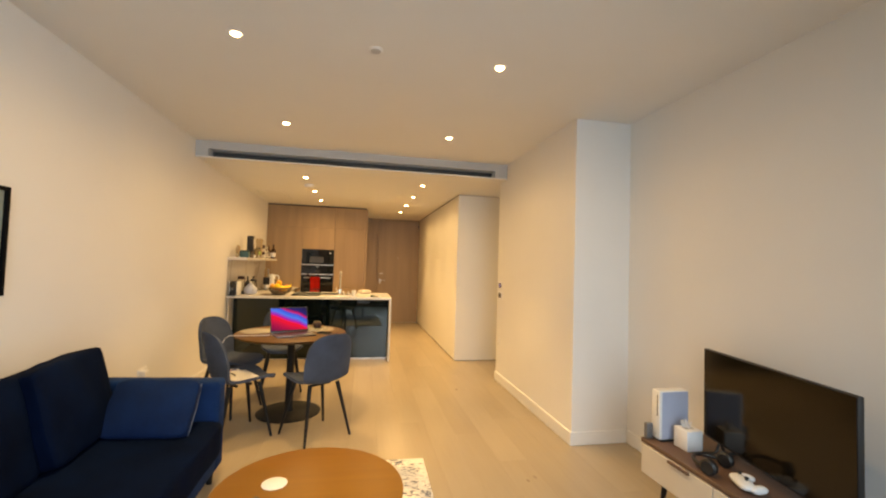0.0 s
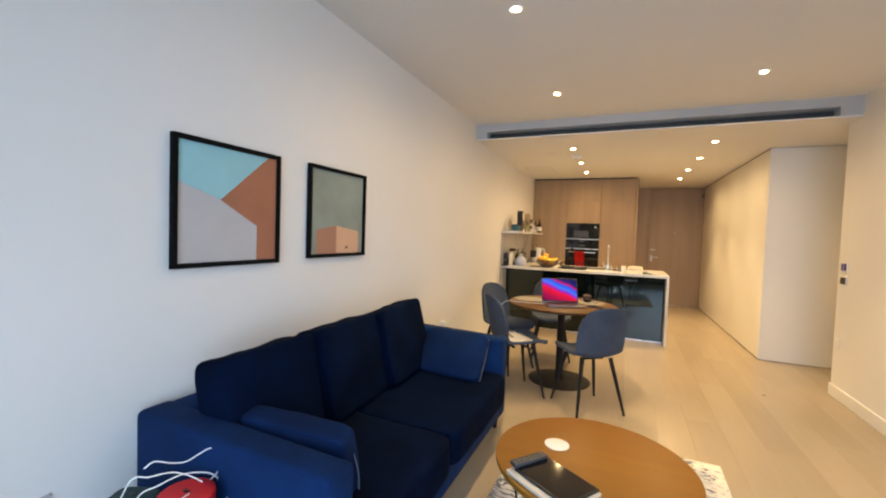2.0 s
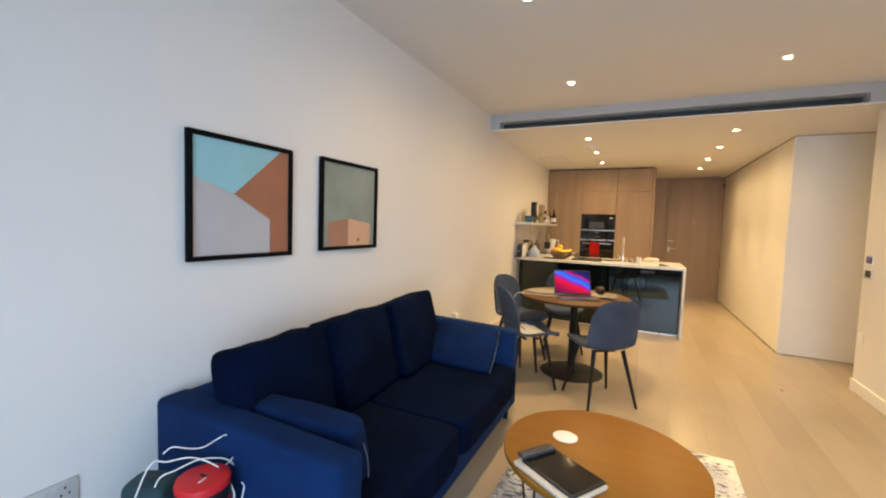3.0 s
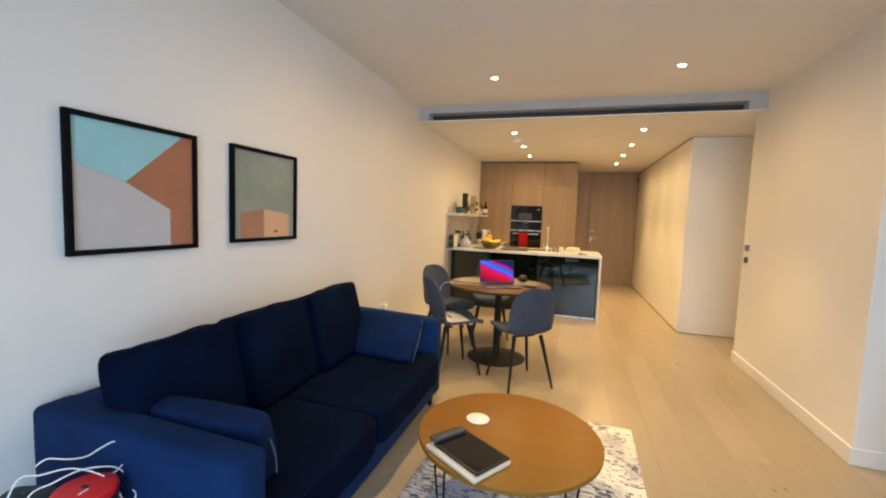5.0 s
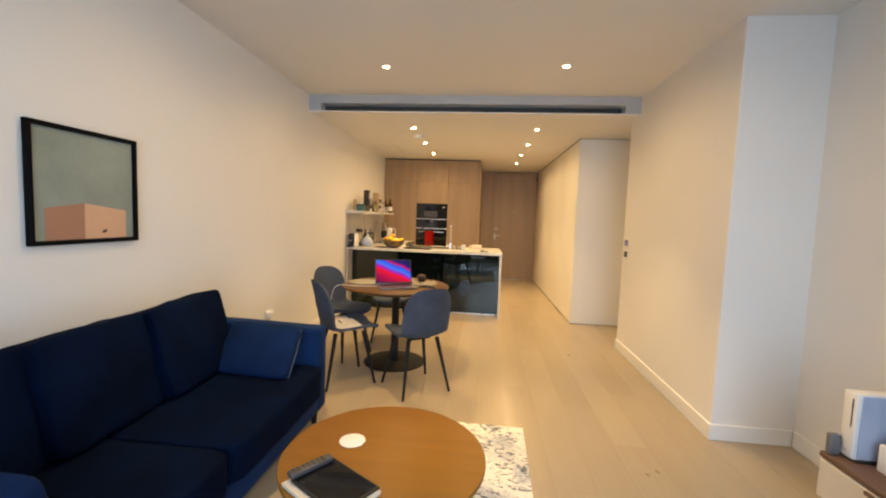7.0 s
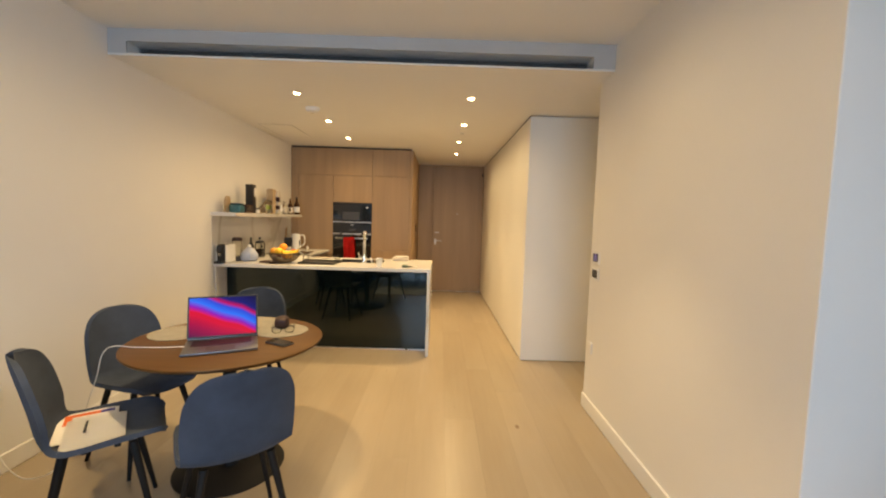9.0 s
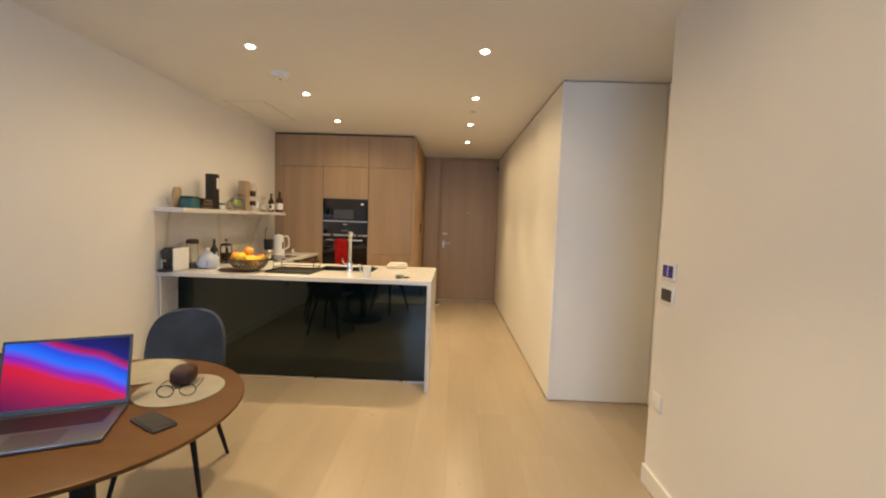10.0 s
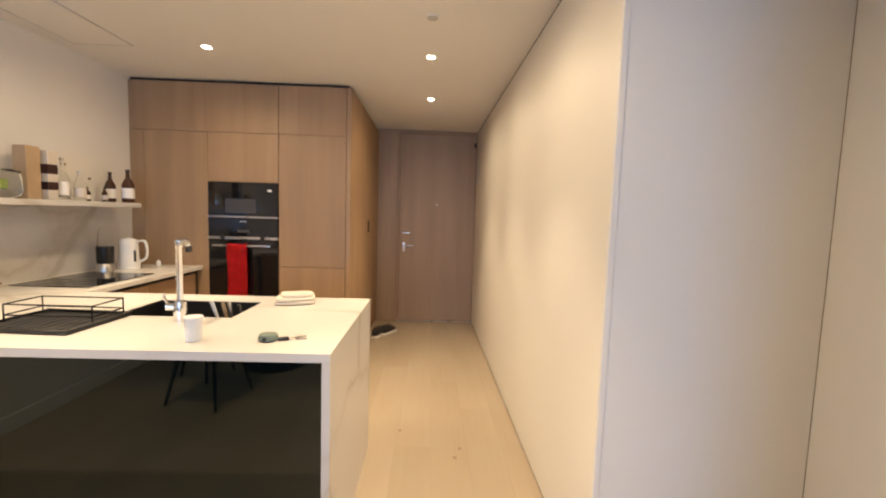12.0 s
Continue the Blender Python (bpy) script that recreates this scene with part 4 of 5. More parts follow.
part("disc_slot", box(nb(), -0.0992, -0.0978, -0.016, -0.010, 0.15, 0.275), BLACKPLASTIC, gc)
part("power_button", box(nb(), -0.0992, -0.0978, -0.006, 0.006, 0.035, 0.045), STEEL, gc)

tk = thing("speaker_cube", (3.575, 2.422, TZ), "small grey fabric cube beside the console", "speaker")
part("body", box(nb(), -0.022, 0.022, -0.014, 0.014, 0.0, 0.095, 0.006, 3), GRILLE, tk)
tx = thing("tissue_box", (3.715, 2.262, TZ), "white cube tissue box with a tissue pulled out", "tissue box")
part("carton", box(nb(), -0.052, 0.052, -0.052, 0.052, 0.0, 0.115, 0.003, 2), PAPER, tx)
part("slot", box(nb(), -0.03, 0.03, -0.016, 0.016, 0.1152, 0.1165, 0.0005, 1), BULK, tx)
ts = nb()
tg = [[ts.verts.new((-0.03 + 0.06 * i / 6, 0.012 * math.sin(i * 1.4 + j * 0.5) + 0.004 * j, 0.116 + 0.05 * (j / 5) * (0.7 + 0.3 * math.sin(i * 2.1)))) for i in range(7)] for j in range(6)]
for a, c in zip(tg, tg[1:]):
    for i in range(6):
        ts.faces.new((a[i], a[i + 1], c[i + 1], c[i]))
bmesh.ops.solidify(ts, geom=list(ts.faces), thickness=0.0015)
part("tissue", ts, PAPER, tx)
hp = thing("headphones", (3.645, 2.03, TZ), "black over-ear headphones lying on the stand", "headphones", "", 20.0)
bd = nb()
tube(bd, [(0.085 * math.cos(math.pi * k / 10), 0.10 * math.sin(math.pi * k / 10) - 0.02, 0.028 + 0.012 * math.sin(math.pi * k / 10)) for k in range(11)], 0.011, 10, 3)
part("headband", bd, BLACKPLASTIC, hp)
for x in (-0.085, 0.085):
    cup = nb()
    turned(cup, [(0.03, -0.02), (0.04, -0.012), (0.04, 0.012), (0.03, 0.02)], 0, 0, 0, 24)
    part("ear_cup", cup, BLACKPLASTIC, hp).matrix_basis = pose(x, -0.03, 0.04, 0, 90, 0)
gp = thing("game_controller", (3.640, 1.845, TZ), "white game controller on the media stand", "controller", "", 70.0)
part("shell", puffy(nb(), 0.145, 0.075, 0.045, pose(0, 0, 0.026), 3.0, 0.3, 8, 0.0), WHITEPL, gp)
for sx in (-1, 1):
    part("grip", puffy(nb(), 0.042, 0.085, 0.036, pose(sx * 0.058, -0.042, 0.022, 0, 0, sx * -18), 2.6, 0.2, 6, 0.0), WHITEPL, gp)
    part("thumbstick", turned(nb(), [(0.008, 0.046), (0.006, 0.055), (0.010, 0.058), (0.010, 0.062)], sx * 0.028, -0.004, 0, 14), BLACKPLASTIC, gp)

# side table with a red drum and cables
st = thing("side_table", (0.43, 0.945, 0.0), "small round black side table beside the sofa", "side table")
part("tabletop", turned(nb(), [(0.195, 0.392), (0.20, 0.396), (0.20, 0.407), (0.195, 0.41)], 0, 0, 0, 40), BLACKMETAL, st)
part("stem", rod(nb(), (0, 0, 0.012), (0, 0, 0.393), 0.016, 0.016, 16), BLACKMETAL, st)
part("foot", turned(nb(), [(0.14, 0.0), (0.14, 0.008), (0.02, 0.014)], 0, 0, 0, 36), BLACKMETAL, st)
sp = thing("portable_speaker", (0.500, 1.025, 0.41), "red cylindrical box with a black band", "speaker")
part("body", turned(nb(), [(0.076, 0.0), (0.080, 0.006), (0.080, 0.075)], 0, 0, 0, 40), RED, sp)
part("band", turned(nb(), [(0.0785, 0.0752), (0.0785, 0.118)], 0, 0, 0, 40), BLACKPLASTIC, sp, "black mesh band")
part("lid", turned(nb(), [(0.080, 0.1182), (0.081, 0.130), (0.078, 0.140), (0.068, 0.145)], 0, 0, 0, 40), RED, sp)
part("lid_button", box(nb(), -0.012, 0.012, -0.006, 0.006, 0.1455, 0.148, 0.002, 2), MAROON, sp)
cn = thing("storage_tin", (0.345, 0.955, 0.41), "dark teal rounded box on the side table", "box")
part("body", puffy(nb(), 0.14, 0.12, 0.13, pose(0, 0, 0.066, 0, 0, 25), 5.0, 0.1, 10, 0.002), TEAL, cn)
part("clasp", box(nb(), 0.0, 0.02, -0.004, 0.008, 0.132, 0.137, 0.002, 1), BLACKPLASTIC, cn)
yb = thing("yellow_plug", (0.385, 0.825, 0.41), "small yellow adaptor on the side table", "adaptor")
part("body", box(nb(), -0.022, 0.022, -0.016, 0.016, 0.0, 0.10, 0.005, 2), YELLOW, yb)


def cable(label, pts, r=0.0027, mat=WHITEPL, name="charging_cable"):
    c = thing(name, pts[0], label, "cable", "cables")
    o = Vector(pts[0])
    cb = nb()
    tube(cb, [Vector(q) - o for q in pts], r, 8, 8)
    part("lead", cb, mat, c)
    tip = nb()
    d = (Vector(pts[-1]) - Vector(pts[-2])).normalized() * 0.02
    rod(tip, Vector(pts[-1]) - o - d, Vector(pts[-1]) - o + d * 0.4, r * 1.7, r * 1.5, 10)
    part("plug", tip, mat, c)


cable("white looping charging cable over the side table", [(0.4, 0.961, 0.632), (0.412, 0.984, 0.645), (0.424, 1.027, 0.622), (0.436, 1.067, 0.61), (0.448, 1.103, 0.621), (0.46, 1.134, 0.628), (0.472, 1.157, 0.604), (0.484, 1.156, 0.572), (0.496, 1.125, 0.553), (0.508, 1.074, 0.55), (0.52, 1.003, 0.553)], 0.0023)
cable("white charging cable trailing across the side table", [(0.39, 0.872, 0.5), (0.42, 0.912, 0.625), (0.44, 0.952, 0.622), (0.46, 1.004, 0.614), (0.48, 1.044, 0.589), (0.5, 1.08, 0.551), (0.52, 1.095, 0.517), (0.54, 1.09, 0.508), (0.56, 1.09, 0.47), (0.5700000000000001, 1.07, 0.414)], 0.0023)
cable("white charging cable arching over the red box", [(0.4, 0.9139999999999999, 0.45), (0.4, 0.944, 0.552), (0.42, 0.99, 0.569), (0.44, 1.041, 0.579), (0.46, 1.083, 0.572), (0.48, 1.12, 0.554), (0.5, 1.14, 0.523), (0.52, 1.146, 0.488), (0.54, 1.135, 0.481), (0.55, 1.135, 0.47), (0.555, 1.115, 0.414)], 0.0023)


def wall_plate(name, label, category, m, w, h, mat=WHITEPL, holes=True):
    """A plate on a wall: local x outward from the wall, y along it."""
    t = tagged(new(name), label, category)
    t.matrix_basis = m
    part("plate", box(nb(), 0.0005, 0.009, -w / 2, w / 2, -h / 2, h / 2, 0.003, 2), mat, t)
    if holes:
        for k in (-1, 1):
            c = nb()
            for dy, dz in ((0, 0.018), (-0.011, -0.004), (0.011, -0.004)):
                box(c, 0.0088, 0.0096, k * w / 4 + dy - 0.003, k * w / 4 + dy + 0.003, dz - 0.004, dz + 0.004)
            part("pin_holes", c, BLACKPLASTIC, t)
            part("rocker", box(nb(), 0.0088, 0.011, k * w * 0.09 - 0.006, k * w * 0.09 + 0.006, 0.012, 0.028, 0.001, 1), mat, t)
    return t


wall_plate("wall_socket", "satin grey double socket low on the wall beside the sofa", "socket", pose(0, 0.83, 0.43), 0.147, 0.086, BULK)
wall_plate("wall_socket", "white double socket low on the wall near the table", "socket", pose(0, 4.06, 0.43), 0.147, 0.086)
wall_plate("wall_socket", "white blank plate low on the pier", "socket", pose(XP, 5.06, 0.495, 0, 0, 180), 0.086, 0.086, PAINT, False)
ad = thing("plug_adaptor", (0.009, 4.02, 0.43), "white charger plugged into the wall socket", "charger")
part("body", box(nb(), 0.0005, 0.055, -0.03, 0.03, -0.028, 0.032, 0.006, 3), WHITEPL, ad)
part("pins", box(nb(), -0.004, 0.001, -0.01, 0.01, -0.006, 0.008), STEEL, ad)
for name, z, mat, label in (("intercom_panel", 1.190, DISPLAY, "white wall thermostat with violet lit display"), ("light_switch", 1.068, DARKGREY, "white wall switch plate with dark centre")):
    t = wall_plate(name, label, "wall control", pose(XP, 5.036, z, 0, 0, 180), 0.130, 0.091, WHITEPL, False)
    part("screen", box(nb(), 0.0092, 0.0105, -0.048, 0.048, -0.030, 0.030, 0.001, 1), mat, t, "dark display" if mat is DARKGREY else "violet lit display", False)
    if mat is DISPLAY:
        for k in range(4):
            z0 = 0.017 - k * 0.0125
            part("digit_bar", box(nb(), 0.0106, 0.0112, -0.007 + 0.002 * (k % 2), 0.006, z0, z0 + 0.006), DISPLAYTEXT, t, "", False)
            for y0, y1 in ((-0.038, -0.014), (0.013, 0.036 - 0.006 * (k % 2))):
                part("menu_line", box(nb(), 0.0106, 0.0110, y0, y1, z0 + 0.001, z0 + 0.004), DISPLAYDIM, t, "", False)
wall_plate("door_entry_panel", "small black entry panel on the oak end panel", "wall control", pose(1.8732, 9.35, 1.27), 0.075, 0.13, BLACKPLASTIC, False)

# dining table
dt = thing("dining_table", (1.168, 4.238, 0.0), "round walnut pedestal dining table", "dining table")
part("tabletop", turned(nb(), [(0.458, 0.712), (0.487, 0.722), (0.497, 0.732), (0.496, 0.739), (0.491, 0.742)], 0, 0, 0, 80), WALNUT, dt)
part("cross_plate", box(nb(), -0.2, 0.2, -0.03, 0.03, 0.698, 0.7115, 0.003, 1), BLACKMETAL, dt)
part("column", turned(nb(), [(0.045, 0.016), (0.036, 0.04), (0.034, 0.66), (0.05, 0.697)], 0, 0, 0, 32), BLACKMETAL, dt)
part("base", turned(nb(), [(0.285, 0.0), (0.287, 0.006), (0.280, 0.011), (0.06, 0.018)], 0, 0, 0, 64), BLACKMETAL, dt)


# dining chairs
def chair_shell():
    """Two shells that meet under the lower back: seat and backrest. The sitter looks along +y."""
    line = smooth_line([(0, 0.225, 0.425), (0, 0.19, 0.452), (0, 0.05, 0.447), (0, -0.10, 0.440), (0, -0.17, 0.460), (0, -0.205, 0.52), (0, -0.225, 0.62), (0, -0.255, 0.75), (0, -0.283, 0.853)], 5)
    m = 18
    run = [0.0]
    for a, c in zip(line, line[1:]):
        run.append(run[-1] + (c - a).length)
    ends = [0, 0.002, 0.006, 0.012, 0.02, 0.03, 0.043, 0.06, 0.08]
    stops = [q for q in ends] + [0.1 + 0.8 * k / 22 for k in range(23)] + [1 - q for q in reversed(ends)]
    fine = []
    for q in stops:
        want = q * run[-1]
        k = max(0, min(len(line) - 2, sum(1 for r in run if r <= want) - 1))
        fine.append(line[k].lerp(line[k + 1], (want - run[k]) / (run[k + 1] - run[k])))
    line = fine
    n = len(line)
    length = [0.0]
    for a, c in zip(line, line[1:]):
        length.append(length[-1] + (c - a).length)
    total = length[-1]
    rows = []
    for k, c in enumerate(line):
        s = length[k]
        f = s / total
        half = 0.200 + 0.017 * math.sin(math.pi * min(1, f * 1.15)) - 0.012 * math.exp(-((f - 0.52) / 0.10) ** 2)
        for d, span, pw in ((s, 0.09, 2.6), (total - s, 0.19, 2.4)):
            if d < span:
                half *= max(0.0, 1 - (1 - d / span) ** pw) ** (1 / pw) * 0.985 + 0.015
        up = min(1.0, max(0.0, (f - 0.40) / 0.25))
        tang = (line[min(k + 1, n - 1)] - line[max(k - 1, 0)]).normalized()
        nor = Vector((1, 0, 0)).cross(tang) * -1
        rows.append([c + Vector((half * (2 * j / m - 1), 0, 0)) + nor * (0.028 + 0.030 * up) * abs(2 * j / m - 1) ** 2.2 * (half / 0.22) for j in range(m + 1)])
    cut = int(n * 0.52)
    out = []
    for part_rows in (rows[:cut + 1], rows[cut:]):
        bm = nb()
        vs = [[bm.verts.new(q) for q in r] for r in part_rows]
        for a, c in zip(vs, vs[1:]):
            for j in range(m):
                bm.faces.new((a[j], a[j + 1], c[j + 1], c[j]))
        bm.normal_update()
        bmesh.ops.solidify(bm, geom=list(bm.faces), thickness=0.022)
        bmesh.ops.recalc_face_normals(bm, faces=bm.faces)
        out.append(bm)
    return out


chair = thing("dining_chair", (1.458, 3.70, 0.0), "grey-blue fabric shell dining chair with black tapered legs", "dining chair", "chairs round the table", 37.0)
seat, back = chair_shell()
part("seat", seat, CHAIRCLOTH, chair)
part("backrest", back, CHAIRCLOTH, chair)
fr = nb()
for y in (-0.05, 0.06):
    box(fr, -0.10, 0.10, y - 0.012, y + 0.012, 0.408, 0.424, 0.003, 1)
box(fr, -0.012, 0.012, -0.037, 0.047, 0.410, 0.422, 0.003, 1)
part("under_frame", fr, BLACKMETAL, chair)
for sx in (-1, 1):
    for sy, reach in ((-1, 0.205), (1, 0.195)):
        part("leg", rod(nb(), (sx * 0.205, sy * reach, 0.0), (sx * 0.125, sy * 0.115, 0.432), 0.0095, 0.017, 14), BLACKMETAL, chair)
copy_thing(chair, pose(0.845, 3.755, 0, 0, 0, -54))
copy_thing(chair, pose(0.615, 4.345, 0, 0, 0, -114))
copy_thing(chair, pose(0.955, 4.98, 0, 0, 0, -168))

# on the table
TT = 0.7425
for mx, my in ((0.845, 4.30), (1.14, 4.565), (1.392, 4.412)):
    pm = thing("placemat", (mx, my, TT), "round woven off-white placemat on the dining table", "placemat", "placemats")
    part("weave", turned(nb(), [(0.148, 0.0), (0.150, 0.002), (0.148, 0.004), (0.11, 0.0045)], 0, 0, 0, 48), MAT, pm)
lp = thing("laptop", (1.205, 4.085, TT), "open grey aluminium laptop with a colourful lit screen", "laptop", "", 24.5)
part("base", box(nb(), -0.172, 0.172, -0.12, 0.12, 0.001, 0.013, 0.004, 2), LAPTOP, lp)
part("keyboard", box(nb(), -0.140, 0.140, -0.005, 0.100, 0.0132, 0.0142), BLACKPLASTIC, lp, "black keys")
part("trackpad", box(nb(), -0.065, 0.065, -0.108, -0.025, 0.0132, 0.0138), DARKGREY, lp)
lid = part("lid", box(nb(), -0.172, 0.172, 0.0, 0.007, 0.0, 0.232, 0.003, 2), LAPTOP, lp)
lid.matrix_basis = pose(0, 0.122, 0.012, -17, 0, 0)
part("bezel", box(nb(), -0.170, 0.170, -0.0012, -0.0002, 0.006, 0.230, 0.0003, 1), BLACKPLASTIC, lid)
part("display", box(nb(), -0.163, 0.163, -0.0022, -0.0014, 0.016, 0.223), SCREEN, lid, "lit blue and red wave picture", False)
ph = thing("smartphone", (1.475, 4.165, TT), "dark phone lying on the dining table", "phone", "", -28.0)
part("case", box(nb(), -0.072, 0.072, -0.036, 0.036, 0.0, 0.010, 0.004, 3), DARKGREY, ph)
part("glass", box(nb(), -0.068, 0.068, -0.032, 0.032, 0.0102, 0.0115, 0.0005, 1), BLACKGLASS, ph)
pc = thing("glasses_pouch", (1.372, 4.46, TT + 0.0048), "dark maroon leather pouch on a placemat", "pouch", "", 12.0)
part("body", puffy(nb(), 0.080, 0.092, 0.070, pose(0, 0, 0.035), 4.0, 0.15, 10, 0.004), MAROON, pc)
gl = thing("eyeglasses", (1.425, 4.345, TT + 0.0048), "thin-framed eyeglasses lying on a placemat", "glasses", "", 20.0)
for sx in (-1, 1):
    rim = nb()
    tube(rim, [(sx * 0.035 + 0.026 * math.cos(a * math.pi / 9), -0.004, 0.024 + 0.021 * math.sin(a * math.pi / 9)) for a in range(19)], 0.0016, 6, 1)
    part("rim", rim, BLACKMETAL, gl)
    part("lens", turned(nb(), [(0.025, 0.0), (0.025, 0.0015)], 0, 0, 0, 24), CLEAR, gl).matrix_basis = pose(sx * 0.035, -0.004, 0.024, 90, 0, 0)
    tm = nb()
    tube(tm, [(sx * 0.062, -0.004, 0.03), (sx * 0.066, 0.05, 0.026), (sx * 0.062, 0.11, 0.02), (sx * 0.052, 0.135, 0.006)], 0.0017, 6, 5)
    part("temple", tm, BLACKMETAL, gl)
br = nb()
tube(br, [(-0.010, -0.004, 0.028), (0, -0.005, 0.033), (0.010, -0.004, 0.028)], 0.0016, 6, 4)
part("bridge", br, BLACKMETAL, gl)
cable("white laptop power cable hanging from the table to the wall", [(1.035, 4.045, TT + 0.008), (0.93, 4.03, TT + 0.006), (0.80, 4.02, TT + 0.006), (0.685, 4.03, TT + 0.004), (0.635, 4.02, 0.70), (0.60, 4.01, 0.55), (0.45, 4.0, 0.16), (0.25, 4.0, 0.05), (0.11, 4.01, 0.16), (0.07, 4.02, 0.40)], 0.0024)
nt = thing("booklet", (0.787, 3.752, 0.4830), "white booklet with orange and blue print on a chair seat", "booklet", "", 36.3)
part("page_block", box(nb(), -0.107, 0.107, -0.150, 0.150, 0.0, 0.004, 0.001, 1), PAPER, nt)
part("orange_band", box(nb(), -0.085, 0.040, 0.098, 0.128, 0.0042, 0.0048), ORANGE, nt, "orange printed strip", False)
part("blue_band", box(nb(), 0.0405, 0.092, 0.098, 0.128, 0.0042, 0.0048), INDIGO, nt, "indigo printed strip", False)
part("orange_tab", box(nb(), -0.085, -0.058, 0.020, 0.0975, 0.0042, 0.0048), ORANGE, nt, "orange printed strip", False)
sh_ = thing("paper_sheet", (0.866, 3.700, 0.4880), "plain white paper sheet lying on the booklet", "paper", "", 36.3)
leaf = nb()
rows_ = [[leaf.verts.new((-0.105 + 0.21 * i / 8, -0.1485 + 0.297 * j / 10, 0.0012 + 0.0035 * math.sin(i * 0.5) * (j / 10) ** 2)) for i in range(9)] for j in range(11)]
for a, c in zip(rows_, rows_[1:]):
    for i in range(8):
        leaf.faces.new((a[i], a[i + 1], c[i + 1], c[i]))
bmesh.ops.solidify(leaf, geom=list(leaf.faces), thickness=0.0008)
part("leaf", leaf, PAPER, sh_)
pn = thing("pen", (0.812, 3.716, 0.4915), "black pen lying on the papers", "pen", "", 124.7)
part("barrel", rod(nb(), (-0.055, 0, 0.0045), (0.045, 0, 0.0045), 0.0045, 0.0045, 10), BLACKPLASTIC, pn)
part("tip", rod(nb(), (0.045, 0, 0.0045), (0.06, 0, 0.0045), 0.0042, 0.001, 10), STEEL, pn)


# ---- kitchen things ----
WZ = PZ
cm = thing("coffee_machine", (0.080, 6.272, WZ), "white and black capsule coffee machine on the worktop", "coffee machine")
part("body", box(nb(), -0.062, 0.042, -0.10, 0.135, 0.012, 0.212, 0.012, 3), BLACKPLASTIC, cm)
part("side_panel", box(nb(), 0.0425, 0.056, -0.095, 0.14, 0.004, 0.222, 0.006, 3), WHITEPL, cm, "white side panel")
part("side_panel", box(nb(), -0.076, -0.0625, -0.095, 0.14, 0.004, 0.222, 0.006, 3), WHITEPL, cm, "white side panel")
part("brew_head", turned(nb(), [(0.034, 0.12), (0.044, 0.135), (0.046, 0.185), (0.036, 0.215)], -0.008, -0.115, 0, 24), BLACKPLASTIC, cm)
part("spout", rod(nb(), (-0.008, -0.13, 0.12), (-0.008, -0.13, 0.095), 0.014, 0.009, 14), CHROME, cm)
part("drip_tray", box(nb(), -0.058, 0.040, -0.175, -0.101, 0.0, 0.028, 0.006, 2), BLACKPLASTIC, cm)
part("lever", box(nb(), -0.05, 0.03, -0.10, 0.03, 0.2125, 0.225, 0.005, 2), BLACKPLASTIC, cm)
cm.scale = (0.82, 0.82, 0.86)
part("water_tank", box(nb(), -0.055, 0.035, 0.1355, 0.20, 0.01, 0.20, 0.008, 2), CLEAR, cm, "clear water tank")


def bottle(x, y, z, r, h, mat, label, cap=BLACKPLASTIC, tag=None, group="bottles", neck=0.38, name="bottle"):
    b = thing(name, (x, y, z), label, "bottle", group)
    s = h * (1 - neck)
    part("body", turned(nb(), [(r * 0.9, 0.0), (r, 0.006), (r, s * 0.86), (r * 0.82, s), (r * 0.36, s + h * neck * 0.35), (r * 0.30, h * 0.93)], 0, 0, 0, 24), mat, b)
    part("cap", turned(nb(), [(r * 0.37, h * 0.93), (r * 0.37, h * 0.995), (r * 0.30, h)], 0, 0, 0, 18), cap, b)
    if tag:
        part("label", turned(nb(), [(r * 1.012, s * 0.2), (r * 1.014, s * 0.22), (r * 1.014, s * 0.68), (r * 1.012, s * 0.70)], 0, 0, 0, 24), tag, b, "paper label")
    return b


jg = thing("glass_jug", (0.100, 6.475, WZ), "clear glass jug with a dark lid", "jug")
part("base", turned(nb(), [(0.048, 0.0), (0.052, 0.01), (0.048, 0.045), (0.041, 0.05)], 0, 0, 0, 28), DARKGREY, jg)
part("glass", turned(nb(), [(0.040, 0.051), (0.044, 0.10), (0.049, 0.205), (0.049, 0.215), (0.046, 0.215), (0.041, 0.10), (0.036, 0.057)], 0, 0, 0, 28), CLEAR, jg)
part("lid", turned(nb(), [(0.050, 0.2155), (0.052, 0.222), (0.050, 0.245), (0.036, 0.255)], 0, 0, 0, 28), MAROON, jg)
tp = thing("teapot", (0.222, 6.50, WZ), "pale blue-grey ceramic teapot with a white knob", "teapot", "", 118.0)
part("body", turned(nb(), [(0.075, 0.0), (0.098, 0.012), (0.108, 0.045), (0.098, 0.085), (0.066, 0.122), (0.040, 0.140)], 0, 0, 0, 36), BLUEGREY, tp)
part("lid", turned(nb(), [(0.041, 0.1405), (0.040, 0.148), (0.022, 0.156)], 0, 0, 0, 24), BLUEGREY, tp)
part("knob", ball(nb(), (0, 0, 0.172), 0.018), WHITEPL, tp, "white ball knob")
sp_ = nb()
tube(sp_, [(0.095, 0.01, 0.05), (0.125, 0.015, 0.075), (0.14, 0.02, 0.115)], 0.011, 10, 5)
part("spout", sp_, BLUEGREY, tp)
tp.scale = (0.86, 0.86, 0.95)
hd = nb()
tube(hd, [(-0.09, 0, 0.10), (-0.125, 0, 0.10), (-0.135, 0, 0.07), (-0.10, 0, 0.04)], 0.007, 10, 5)
part("handle", hd, BLUEGREY, tp)
